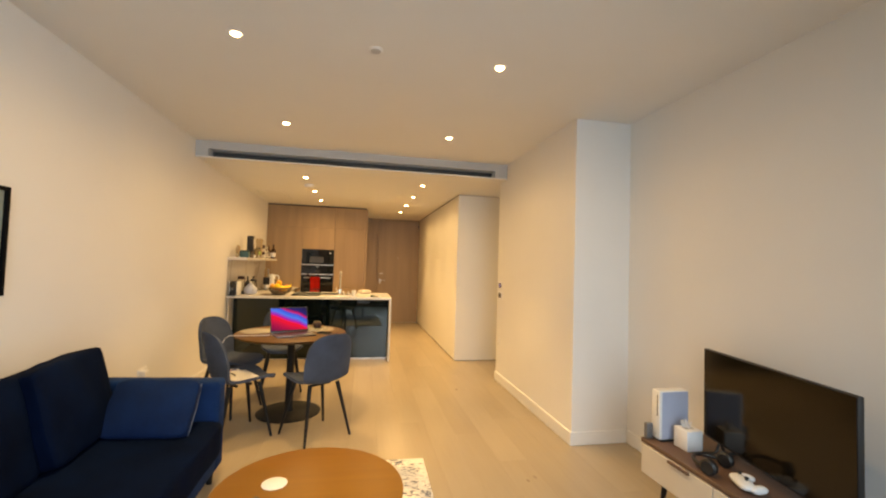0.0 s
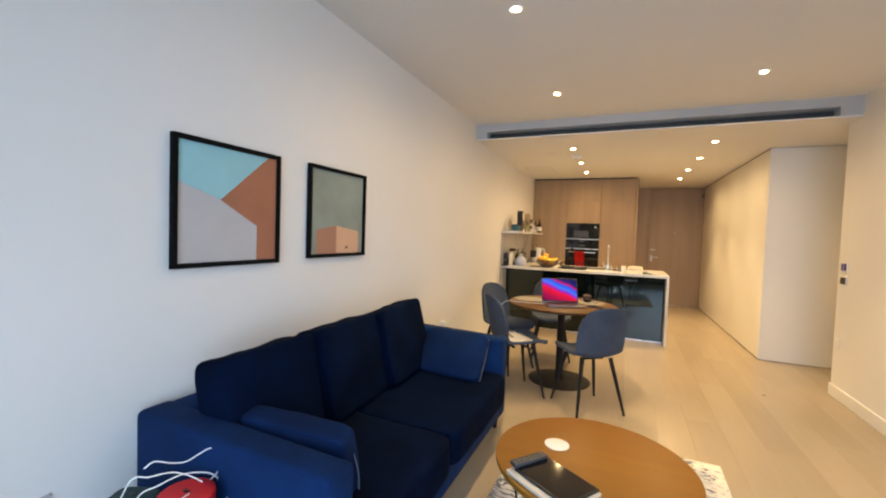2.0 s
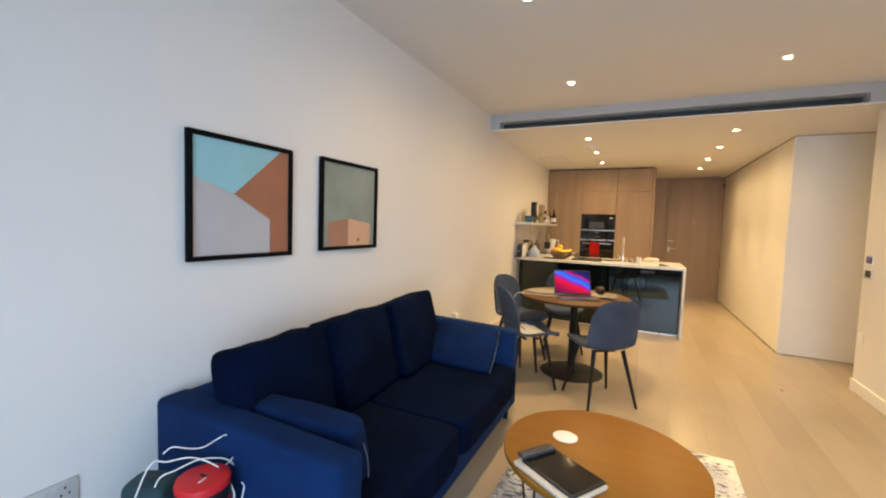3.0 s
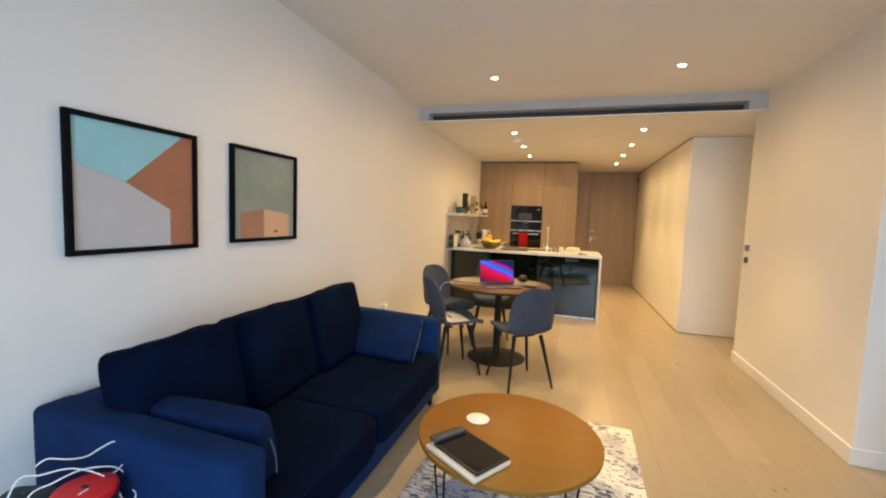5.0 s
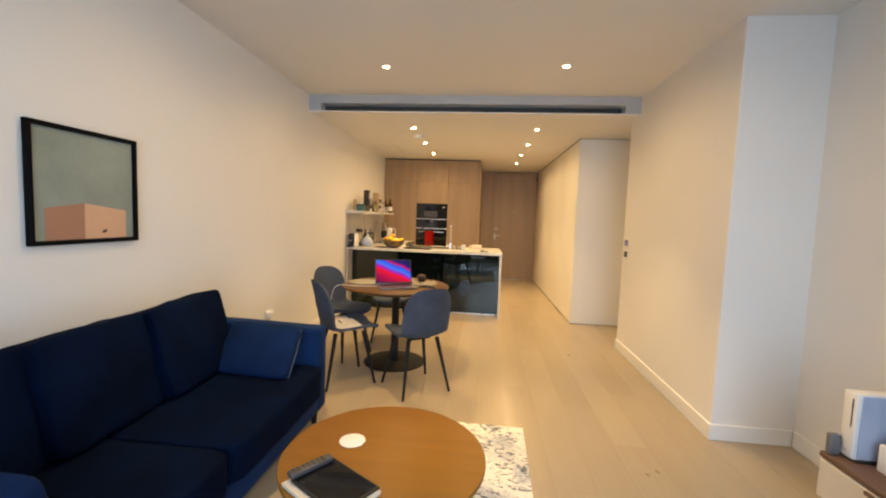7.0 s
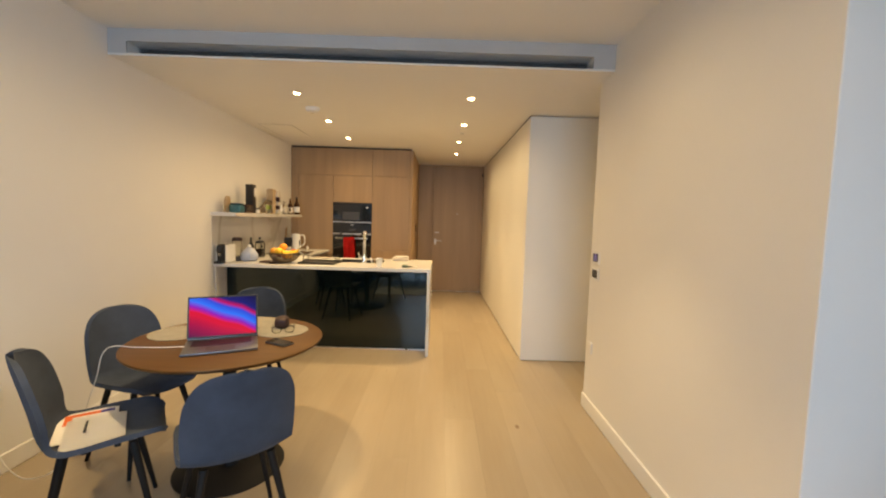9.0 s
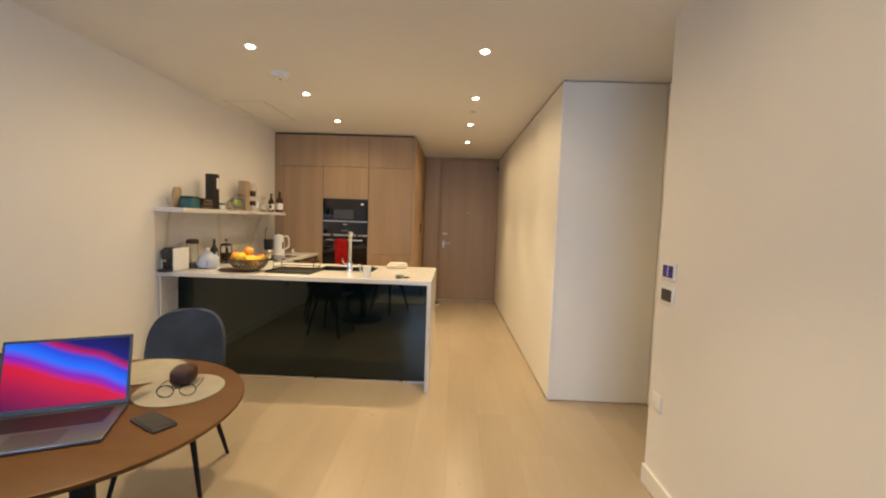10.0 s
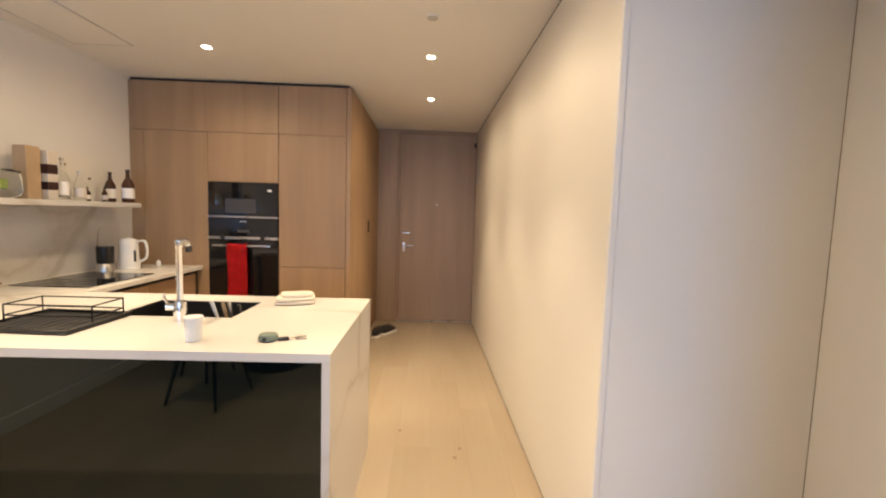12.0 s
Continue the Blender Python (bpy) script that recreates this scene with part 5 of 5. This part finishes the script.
bottle(0.10, 6.80, WZ, 0.036, 0.24, BLACKPLASTIC, "dark oil bottle behind the teapot")
bottle(0.17, 6.72, WZ, 0.022, 0.12, WHITEPL, "small white bottle beside the teapot", WHITEPL)
fp = thing("french_press", (0.16, 6.90, WZ), "black and glass french press coffee maker", "coffee maker")
part("glass", turned(nb(), [(0.045, 0.012), (0.048, 0.015), (0.048, 0.17), (0.045, 0.17), (0.045, 0.02)], 0, 0, 0, 28), CLEAR, fp)
part("coffee", turned(nb(), [(0.043, 0.021), (0.043, 0.10)], 0, 0, 0, 24), MAROON, fp)
part("frame", turned(nb(), [(0.050, 0.0), (0.052, 0.004), (0.052, 0.012), (0.049, 0.0118)], 0, 0, 0, 28), BLACKMETAL, fp)
for k in range(4):
    a = k * math.pi / 2 + 0.6
    part("stay", rod(nb(), (0.051 * math.cos(a), 0.051 * math.sin(a), 0.01), (0.051 * math.cos(a), 0.051 * math.sin(a), 0.165), 0.004, 0.004, 8), BLACKMETAL, fp)
part("lid", turned(nb(), [(0.052, 0.1705), (0.052, 0.185), (0.03, 0.196)], 0, 0, 0, 28), BLACKPLASTIC, fp)
part("plunger_knob", turned(nb(), [(0.003, 0.196), (0.003, 0.215), (0.013, 0.217), (0.013, 0.235), (0.008, 0.24)], 0, 0, 0, 16), BLACKPLASTIC, fp)
hd = nb()
tube(hd, [(0.03, -0.045, 0.16), (0.055, -0.075, 0.15), (0.06, -0.08, 0.09), (0.035, -0.045, 0.05)], 0.007, 8, 5)
part("handle", hd, BLACKPLASTIC, fp)

pad = thing("round_trivet", (0.535, 6.445, WZ), "dark round trivet under the fruit bowl", "trivet")
part("disc", turned(nb(), [(0.165, 0.0), (0.168, 0.003), (0.165, 0.007)], 0, 0, 0, 48), MAROON, pad)
BASKET = plain("woven_dark_wire_basket", (0.10, 0.07, 0.04), 0.55, 0.2, 0.4, 22, 120, 0.2)
FX, FY = 0.652, 6.385
fb = thing("fruit_bowl", (FX, FY, WZ + 0.0075), "open woven basket bowl filled with bananas and oranges", "fruit bowl")
part("foot", turned(nb(), [(0.066, 0.0), (0.068, 0.006), (0.060, 0.009)], 0, 0, 0, 32), BASKET, fb)
for k in range(30):
    a = 2 * math.pi * k / 30
    for lean in (-0.42, 0.42):
        st_ = nb()
        tube(st_, [(r * math.cos(a + lean * q), r * math.sin(a + lean * q), z) for q, r, z in ((0, 0.064, 0.008), (0.4, 0.114, 0.028), (0.75, 0.143, 0.062), (1.0, 0.153, 0.100))], 0.0036, 5, 3)
        part("withy", st_, BASKET if lean < 0 else WICKER, fb)
for r, z in ((0.154, 0.101), (0.136, 0.050), (0.104, 0.024)):
    rr = nb()
    tube(rr, [(r * math.cos(a * math.pi / 16), r * math.sin(a * math.pi / 16), z) for a in range(33)], 0.0048, 8, 1)
    part("hoop", rr, BASKET, fb)


def fruit(name, dx, dy, dz, r, mat, label, squash=0.94):
    f = thing(name, (FX + dx, FY + dy, WZ + dz), label, "fruit", "fruit in the bowl")
    bm = ball(nb(), (0, 0, r * squash), r, squash)
    for v in bm.verts:
        v.co += v.co.normalized() * 0.002 * noise.noise(v.co * 25)
    part("flesh", bm, mat, f)
    part("stalk", rod(nb(), (0, 0, 2 * r * squash - 0.004), (0.001, 0, 2 * r * squash + 0.006), 0.003, 0.002, 8), KRAFT, f)


fruit("orange", -0.098, -0.030, 0.088, 0.041, FRUIT, "orange resting in the fruit bowl")
fruit("orange", -0.030, 0.050, 0.128, 0.042, FRUIT, "orange lying on top of the fruit")
fruit("apple", -0.080, 0.060, 0.060, 0.040, APPLE, "red apple resting in the fruit bowl", 0.9)
fruit("lemon", -0.030, -0.075, 0.092, 0.043, YELLOW, "yellow lemon resting in the fruit bowl", 0.9)
fruit("apple", 0.005, 0.015, 0.030, 0.042, APPLE, "red apple low in the fruit bowl", 0.9)
fruit("apple", 0.075, 0.070, 0.075, 0.040, APPLE, "red apple at the back of the fruit bowl", 0.9)
fruit("orange", 0.055, -0.020, 0.045, 0.040, FRUIT, "orange low in the fruit bowl")
for k in range(4):
    bn = thing("banana", (FX + 0.062, FY - 0.045 + 0.026 * k, WZ + 0.116 + 0.007 * (k % 2)), "ripe yellow banana lying on the fruit", "fruit", "bananas", 14.0 + 6 * k)
    pts = [(-0.085, 0, 0.012), (-0.06, 0, -0.004), (0.0, 0, -0.012), (0.06, 0, 0.002), (0.092, 0, 0.03)]
    line = smooth_line(pts, 5)
    bm = nb()
    rings = []
    for i, c in enumerate(line):
        q = i / (len(line) - 1)
        r = 0.018 * (math.sin(math.pi * min(1, max(0.0, q * 0.94 + 0.05))) ** 0.45) + 0.001
        rings.append([bm.verts.new(c + Vector((0, r * math.cos(2 * math.pi * j / 8), r * math.sin(2 * math.pi * j / 8)))) for j in range(8)])
    for a, c in zip(rings, rings[1:]):
        for j in range(8):
            bm.faces.new((a[j], a[(j + 1) % 8], c[(j + 1) % 8], c[j]))
    bm.faces.new(rings[0])
    bm.faces.new(rings[-1])
    part("skin", bm, YELLOW, bn)
    part("stem", rod(nb(), (0.090, 0, 0.029), (0.108, 0, 0.045), 0.005, 0.004, 8), WICKER, bn)

# added cup shape stands in for a faint reflection-like patch on the marble
tu = thing("tumbler", (1.690, 6.292, WZ), "added white cup shape in place of a faint pale patch", "cup")
part("body", turned(nb(), [(0.027, 0.0), (0.029, 0.003), (0.032, 0.088), (0.033, 0.090), (0.030, 0.090), (0.027, 0.008)], 0, 0, 0, 28), WHITEPL, tu)
part("rim", turned(nb(), [(0.0325, 0.0902), (0.0335, 0.0915), (0.0325, 0.093), (0.030, 0.0925)], 0, 0, 0, 28), WHITEPL, tu)

tr = thing("draining_tray", (1.015, 6.482, WZ), "black draining tray on the worktop", "tray", "", -3.0)
t = nb()
box(t, -0.196, 0.196, -0.162, 0.162, 0.0, 0.008, 0.003, 1)
for x0, x1, y0, y1 in ((-0.196, 0.196, -0.162, -0.150), (-0.196, 0.196, 0.150, 0.162), (-0.196, -0.184, -0.150, 0.150), (0.184, 0.196, -0.150, 0.150)):
    box(t, x0, x1, y0, y1, 0.008, 0.020, 0.003, 1)
part("tray", t, BLACKPLASTIC, tr)
for k in range(9):
    part("rib", box(nb(), -0.168 + k * 0.0405, -0.157 + k * 0.0405, -0.115, 0.115, 0.0082, 0.012, 0.001, 1), DARKGREY, tr)
rk = thing("dish_rack", (1.012, 6.532, WZ + 0.0085), "dark wire dish rack standing in the draining tray", "dish rack", "", 0.0)
for z in (0.075, 0.03):
    rr = nb()
    tube(rr, [(-0.178, -0.085, z), (0.178, -0.085, z), (0.178, 0.085, z), (-0.178, 0.085, z), (-0.178, -0.085, z)], 0.0032, 8, 1, False)
    part("rail", rr, BLACKMETAL, rk)
for x in (-0.178, 0.178):
    for y in (-0.085, 0.085):
        part("post", rod(nb(), (x, y, 0.0), (x, y, 0.077), 0.003, 0.003, 8), BLACKMETAL, rk)

tap = thing("mixer_tap", (1.478, 6.562, WZ), "polished chrome kitchen mixer tap", "tap")
part("base", turned(nb(), [(0.027, 0.0), (0.027, 0.05), (0.024, 0.085), (0.016, 0.092)], 0, 0, 0, 28), CHROME, tap)
part("column", turned(nb(), [(0.0138, 0.0925), (0.0138, 0.325), (0.017, 0.33), (0.017, 0.355), (0.011, 0.362)], 0, 0, 0, 24), CHROME, tap)
sp_ = nb()
tube(sp_, [(0.0, 0.0, 0.342), (0.002, 0.02, 0.350), (0.004, 0.048, 0.348), (0.005, 0.060, 0.330)], 0.0135, 12, 6)
part("spout", sp_, CHROME, tap)
part("nozzle", rod(nb(), (0.005, 0.061, 0.331), (0.005, 0.063, 0.302), 0.0150, 0.0138, 16), DARKGREY, tap)
lv = nb()
rod(lv, (-0.026, 0, 0.062), (-0.055, -0.01, 0.066), 0.017, 0.016, 16)
tube(lv, [(-0.045, -0.006, 0.07), (-0.06, -0.012, 0.10), (-0.062, -0.014, 0.125)], 0.006, 8, 4)
part("lever", lv, CHROME, tap)

cd = thing("cutlery_caddy", (1.60, 6.77, WZ - 0.2), "dark caddy with brushes standing in the sink", "caddy")
part("holder", box(nb(), -0.07, 0.07, -0.045, 0.045, 0.0005, 0.13, 0.006, 2), DARKGREY, cd)
for k, (dx, dy, mat, top_z) in enumerate(((-0.045, -0.02, WHITEPL, 0.25), (-0.02, 0.01, KRAFT, 0.235), (0.01, -0.01, STEEL, 0.245), (0.035, 0.015, STEEL, 0.22), (0.05, -0.02, BLACKPLASTIC, 0.235))):
    part("utensil", rod(nb(), (dx, dy, 0.1305), (dx * 1.4 - 0.02, dy * 1.3, top_z), 0.007, 0.010, 10), mat, cd)

ft = thing("folded_towel", (1.845, 6.975, WZ), "folded cream cotton towel on the worktop", "towel", "", 14.0)
for k, (w_, d_, m_) in enumerate(((0.21, 0.15, 0.0), (0.20, 0.145, 0.005), (0.17, 0.12, 0.012))):
    part("fold", puffy(nb(), w_, d_, 0.022, pose(m_, 0, 0.011 + 0.0185 * k, 0, 0, k * 4), 5.0, 0.2, 10, 0.006, k), TOWEL, ft)
sg = thing("sunglasses_case", (1.962, 6.310, WZ), "small grey-green round case on the worktop", "case")
part("shell", turned(nb(), [(0.028, 0.0), (0.036, 0.006), (0.037, 0.016), (0.032, 0.026), (0.015, 0.031)], 0, 0, 0, 28), SAGE, sg)
part("clip", box(nb(), -0.006, 0.006, -0.040, -0.034, 0.008, 0.02, 0.001, 1), BLACKPLASTIC, sg)
ky = thing("keys", (2.048, 6.332, WZ), "small bunch of keys with a dark fob", "keys", "", 25.0)
kr = nb()
tube(kr, [(0.02 * math.cos(a * math.pi / 8), 0.02 * math.sin(a * math.pi / 8), 0.003) for a in range(17)], 0.0016, 6, 1)
part("ring", kr, STEEL, ky)
part("fob", box(nb(), -0.075, -0.018, -0.014, 0.014, 0.0, 0.012, 0.004, 2), BLACKPLASTIC, ky)
for a in (-18, 12):
    kb = nb()
    turned(kb, [(0.012, 0.0), (0.012, 0.0022)], 0.032, 0, 0, 16)
    box(kb, 0.04, 0.075, -0.0035, 0.0035, 0.0, 0.002)
    part("key", kb, STEEL, ky).matrix_basis = pose(0, 0, 0.004 + 0.001 * a / 12, 0, 0, a)
ky.scale = (0.72, 0.9, 1.0)

bl = thing("blender", (0.135, 7.875, WZ), "compact blender with dark cup and clear dome", "blender")
part("base", turned(nb(), [(0.060, 0.0), (0.062, 0.01), (0.050, 0.055), (0.046, 0.062)], 0, 0, 0, 28), STEEL, bl)
part("motor", turned(nb(), [(0.050, 0.0625), (0.054, 0.075), (0.056, 0.185), (0.050, 0.192)], 0, 0, 0, 28), BLACKPLASTIC, bl)
part("cup", turned(nb(), [(0.046, 0.1925), (0.047, 0.20), (0.040, 0.31), (0.028, 0.338), (0.01, 0.346)], 0, 0, 0, 28), CLEAR, bl)
kt = thing("electric_kettle", (0.185, 8.045, WZ), "white plastic electric kettle", "kettle")
part("base", turned(nb(), [(0.074, 0.0), (0.076, 0.008), (0.072, 0.018)], 0, 0, 0, 32), WHITEPL, kt)
part("body", turned(nb(), [(0.072, 0.0185), (0.074, 0.03), (0.064, 0.20), (0.058, 0.222)], 0, 0, 0, 32), WHITEPL, kt)
part("lid", turned(nb(), [(0.057, 0.2225), (0.05, 0.238), (0.012, 0.241), (0.012, 0.25)], 0, 0, 0, 28), WHITEPL, kt)
hd = nb()
tube(hd, [(0.05, 0.02, 0.215), (0.10, 0.03, 0.222), (0.118, 0.035, 0.17), (0.112, 0.034, 0.09), (0.068, 0.022, 0.055)], 0.010, 10, 6)
part("handle", hd, WHITEPL, kt)
part("gauge", box(nb(), 0.058, 0.074, -0.034, -0.020, 0.06, 0.15, 0.003, 1), DARKGREY, kt, "dark water gauge")
bottle(0.30, 8.22, WZ, 0.018, 0.055, WHITEPL, "tiny white pot beside the kettle", WHITEPL, None, "bottles", 0.2, "small_pot")

# shelf things
SZ = 1.4425
gs = thing("wine_glass", (0.13, 6.160, SZ), "small clear stemmed glass on the shelf", "glass")
part("foot", turned(nb(), [(0.028, 0.0), (0.028, 0.003), (0.004, 0.006)], 0, 0, 0, 24), CLEAR, gs)
part("bowl", turned(nb(), [(0.004, 0.0062), (0.020, 0.02), (0.027, 0.045), (0.023, 0.075), (0.0215, 0.075), (0.025, 0.045), (0.012, 0.022)], 0, 0, 0, 24), CLEAR, gs)
pk = thing("paper_packet", (0.075, 6.31, SZ), "crumpled brown paper packet on the shelf", "packet")
part("bag", puffy(nb(), 0.045, 0.10, 0.165, pose(0, 0, 0.083, 0, 5, 10), 5.0, 0.4, 10, 0.014, 3), KRAFT, pk)
part("fold", box(nb(), 0.0, 0.014, -0.035, 0.035, 0.16, 0.172, 0.003, 1), KRAFT, pk)
pt = thing("teal_box", (0.16, 6.352, SZ), "teal storage box with dark lid on the shelf", "box")
part("body", box(nb(), -0.055, 0.055, -0.058, 0.058, 0.0, 0.078, 0.008, 3), TEALPOT, pt)
part("lid", box(nb(), -0.052, 0.052, -0.05, 0.055, 0.0785, 0.10, 0.006, 2), TEAL, pt)
for sy in (-1, 1):
    hh = nb()
    tube(hh, [(-0.02, sy * 0.056, 0.05), (0.0, sy * 0.070, 0.052), (0.02, sy * 0.056, 0.05)], 0.005, 8, 4)
    part("ear_handle", hh, TEALPOT, pt)
for k in range(3):
    bx = thing("flat_box", (0.15, 6.530, SZ + 0.0005 + 0.0305 * k), "flat dark card box stacked on the shelf", "box", "stacked boxes", 3.0 * (k - 1))
    part("carton", box(nb(), -0.06, 0.06, -0.085, 0.085, 0.0, 0.030, 0.002, 1), (MAROON, BLACKPLASTIC, MAROON)[k], bx)
    part("stripe", box(nb(), 0.0602, 0.0612, -0.06, 0.06, 0.010, 0.014), KRAFT, bx, "pale printed line", False)
tb2 = thing("tall_box", (0.14, 6.71, SZ), "tall black bottle box with white label", "box")
part("carton", box(nb(), -0.040, 0.040, -0.045, 0.045, 0.0, 0.325, 0.002, 1), BLACKPLASTIC, tb2)
part("label", box(nb(), 0.0402, 0.0412, 0.0, 0.038, 0.19, 0.29), PAPER, tb2, "white label", False)
jr = thing("small_jar", (0.16, 6.825, SZ), "small white jar with dark lid on the shelf", "jar")
part("body", turned(nb(), [(0.026, 0.0), (0.028, 0.004), (0.028, 0.04), (0.025, 0.045)], 0, 0, 0, 24), WHITEPL, jr)
part("lid", turned(nb(), [(0.029, 0.0455), (0.029, 0.058), (0.026, 0.06)], 0, 0, 0, 24), BLACKPLASTIC, jr)
bg = thing("salad_bag", (0.135, 7.12, SZ), "clear bag with green print slumped on the shelf", "bag")
bm = puffy(nb(), 0.10, 0.26, 0.165, pose(0, 0, 0.083), 5.0, 0.15, 12, 0.016, 6)
for v in bm.verts:
    v.co.z *= 0.45 + 0.55 * min(1.0, max(0.0, (v.co.y + 0.13) / 0.2))
part("film", bm, CLEAR, bg)
part("green_print", box(nb(), 0.047, 0.053, -0.10, 0.02, 0.05, 0.105, 0.002, 1), GREENBAG, bg, "green leaf print")
part("clip", box(nb(), -0.01, 0.03, 0.05, 0.13, 0.148, 0.158, 0.003, 1), BLACKPLASTIC, bg)
kb_ = thing("card_box", (0.12, 7.325, SZ), "tall kraft card bottle box on the shelf", "box")
part("carton", box(nb(), -0.040, 0.040, -0.045, 0.045, 0.0, 0.315, 0.002, 1), KRAFT, kb_)
part("flap", box(nb(), -0.036, 0.036, -0.041, 0.041, 0.3155, 0.319, 0.001, 1), KRAFT, kb_)
sb = thing("striped_box", (0.145, 7.428, SZ), "cream bottle box with dark stripes", "box")
part("carton", box(nb(), -0.034, 0.034, -0.034, 0.034, 0.0, 0.305, 0.002, 1), CREAM, sb)
for z0, z1 in ((0.06, 0.11), (0.16, 0.22)):
    part("stripe", box(nb(), -0.0352, 0.0352, -0.0352, 0.0352, z0, z1, 0.001, 1), MAROON, sb, "dark printed band", False)
bottle(0.15, 7.525, SZ, 0.033, 0.275, CLEAR, "clear glass spirit bottle on the shelf", STEEL, PAPER)
bottle(0.10, 7.60, SZ, 0.030, 0.25, CLEAR, "clear glass bottle with pale label", KRAFT, PAPER)
bottle(0.17, 7.635, SZ, 0.034, 0.20, CLEAR, "short clear bottle with cream label", WHITEPL, CREAM)
bottle(0.16, 7.705, SZ, 0.020, 0.10, AMBER, "little brown bottle on the shelf", BLACKPLASTIC, PAPER)
bottle(0.13, 7.765, SZ, 0.024, 0.165, CLEAR, "narrow clear bottle with dark cap")
bottle(0.17, 7.845, SZ, 0.019, 0.11, AMBER, "little brown bottle on the shelf", BLACKPLASTIC, CREAM)
bottle(0.135, 7.945, SZ, 0.035, 0.225, AMBER, "dark brown liquor bottle on the shelf", BLACKPLASTIC, PAPER)
bottle(0.195, 8.045, SZ, 0.042, 0.255, AMBER, "dark rum bottle with white label at the shelf end", BLACKPLASTIC, PAPER)

# shoes by the door
for k, (sx_, sy_, a) in enumerate(((2.0, 9.40, -14), (2.10, 9.50, -30))):
    sh = thing("shoe", (sx_, sy_, 0.0), "black trainer with pale sole by the front door", "shoe", "pair of shoes", a)
    so = nb()
    box(so, -0.046, 0.046, -0.14, 0.14, 0.0, 0.028, 0.012, 3)
    part("sole", so, CREAM, sh, "pale rubber sole")
    up = puffy(nb(), 0.09, 0.27, 0.095, pose(0, 0, 0.074), 3.2, 0.2, 10, 0.003, k)
    for v in up.verts:
        if v.co.y > -0.02:
            v.co.z = 0.028 + (v.co.z - 0.028) * (1 - 0.55 * min(1.0, (v.co.y + 0.02) / 0.14))
    part("upper", up, BLACKPLASTIC, sh)
    for j in range(3):
        lc = nb()
        tube(lc, [(-0.022, 0.01 + j * 0.024, 0.112 - j * 0.013), (0, 0.012 + j * 0.024, 0.118 - j * 0.013), (0.022, 0.01 + j * 0.024, 0.112 - j * 0.013)], 0.003, 6, 4)
        part("lace", lc, DARKGREY, sh)


# ---- floor planks ----
floor = tagged(new("floor"), "pale oiled oak plank floor running the length of the room", "floor", "", "structure")
PW, PL = 0.218, 2.30
plank_meshes = {}


def plank_mesh(length, width):
    key = (round(length, 3), round(width, 3))
    if key not in plank_meshes:
        bm = box(nb(), 0.0, width - 0.0003, 0.0, length - 0.0003, -0.012, 0.0, 0.0004, 1)
        me = bpy.data.meshes.new("plank")
        bm.to_mesh(me)
        bm.free()
        me.materials.append(OAK)
        plank_meshes[key] = me
    return plank_meshes[key]


rng = random.Random(4)
x = 0.0
while x < XR - 0.01:
    w = min(PW, XR - x)
    y = Y0 - rng.choice((0.0, 0.5, 1.0, 1.5, 2.0))
    while y < YD + 0.02:
        a, c = max(y, Y0), min(y + PL, YD + 0.02)
        if c - a > 0.05:
            p = new("plank", plank_mesh(c - a, w))
            p.location = (x, a, 0.0)
            p.parent = floor
        y += PL
    x += PW

# knots in the oak
KNOT = plain("dark_oak_knot", (0.20, 0.135, 0.075), 0.5, 0, 0.3, 60, 200, 0.1)
for kx, ky_, r in [(2.757, 7.038, 0.012), (2.792, 7.135, 0.01), (2.413, 7.332, 0.011), (1.861, 5.763, 0.009), (2.938, 2.764, 0.013), (3.003, 2.805, 0.013)]:
    bm = nb()
    ring = [bm.verts.new((kx + r * (0.75 + 0.4 * rng.random()) * math.cos(2 * math.pi * k / 11), ky_ + 1.5 * r * (0.75 + 0.4 * rng.random()) * math.sin(2 * math.pi * k / 11), 0.0)) for k in range(11)]
    face = bm.faces.new(ring)
    top = bmesh.ops.extrude_face_region(bm, geom=[face])
    for v in top["geom"]:
        if isinstance(v, bmesh.types.BMVert):
            v.co.z += 0.0005
    part("knot", bm, KNOT, floor, "", False)
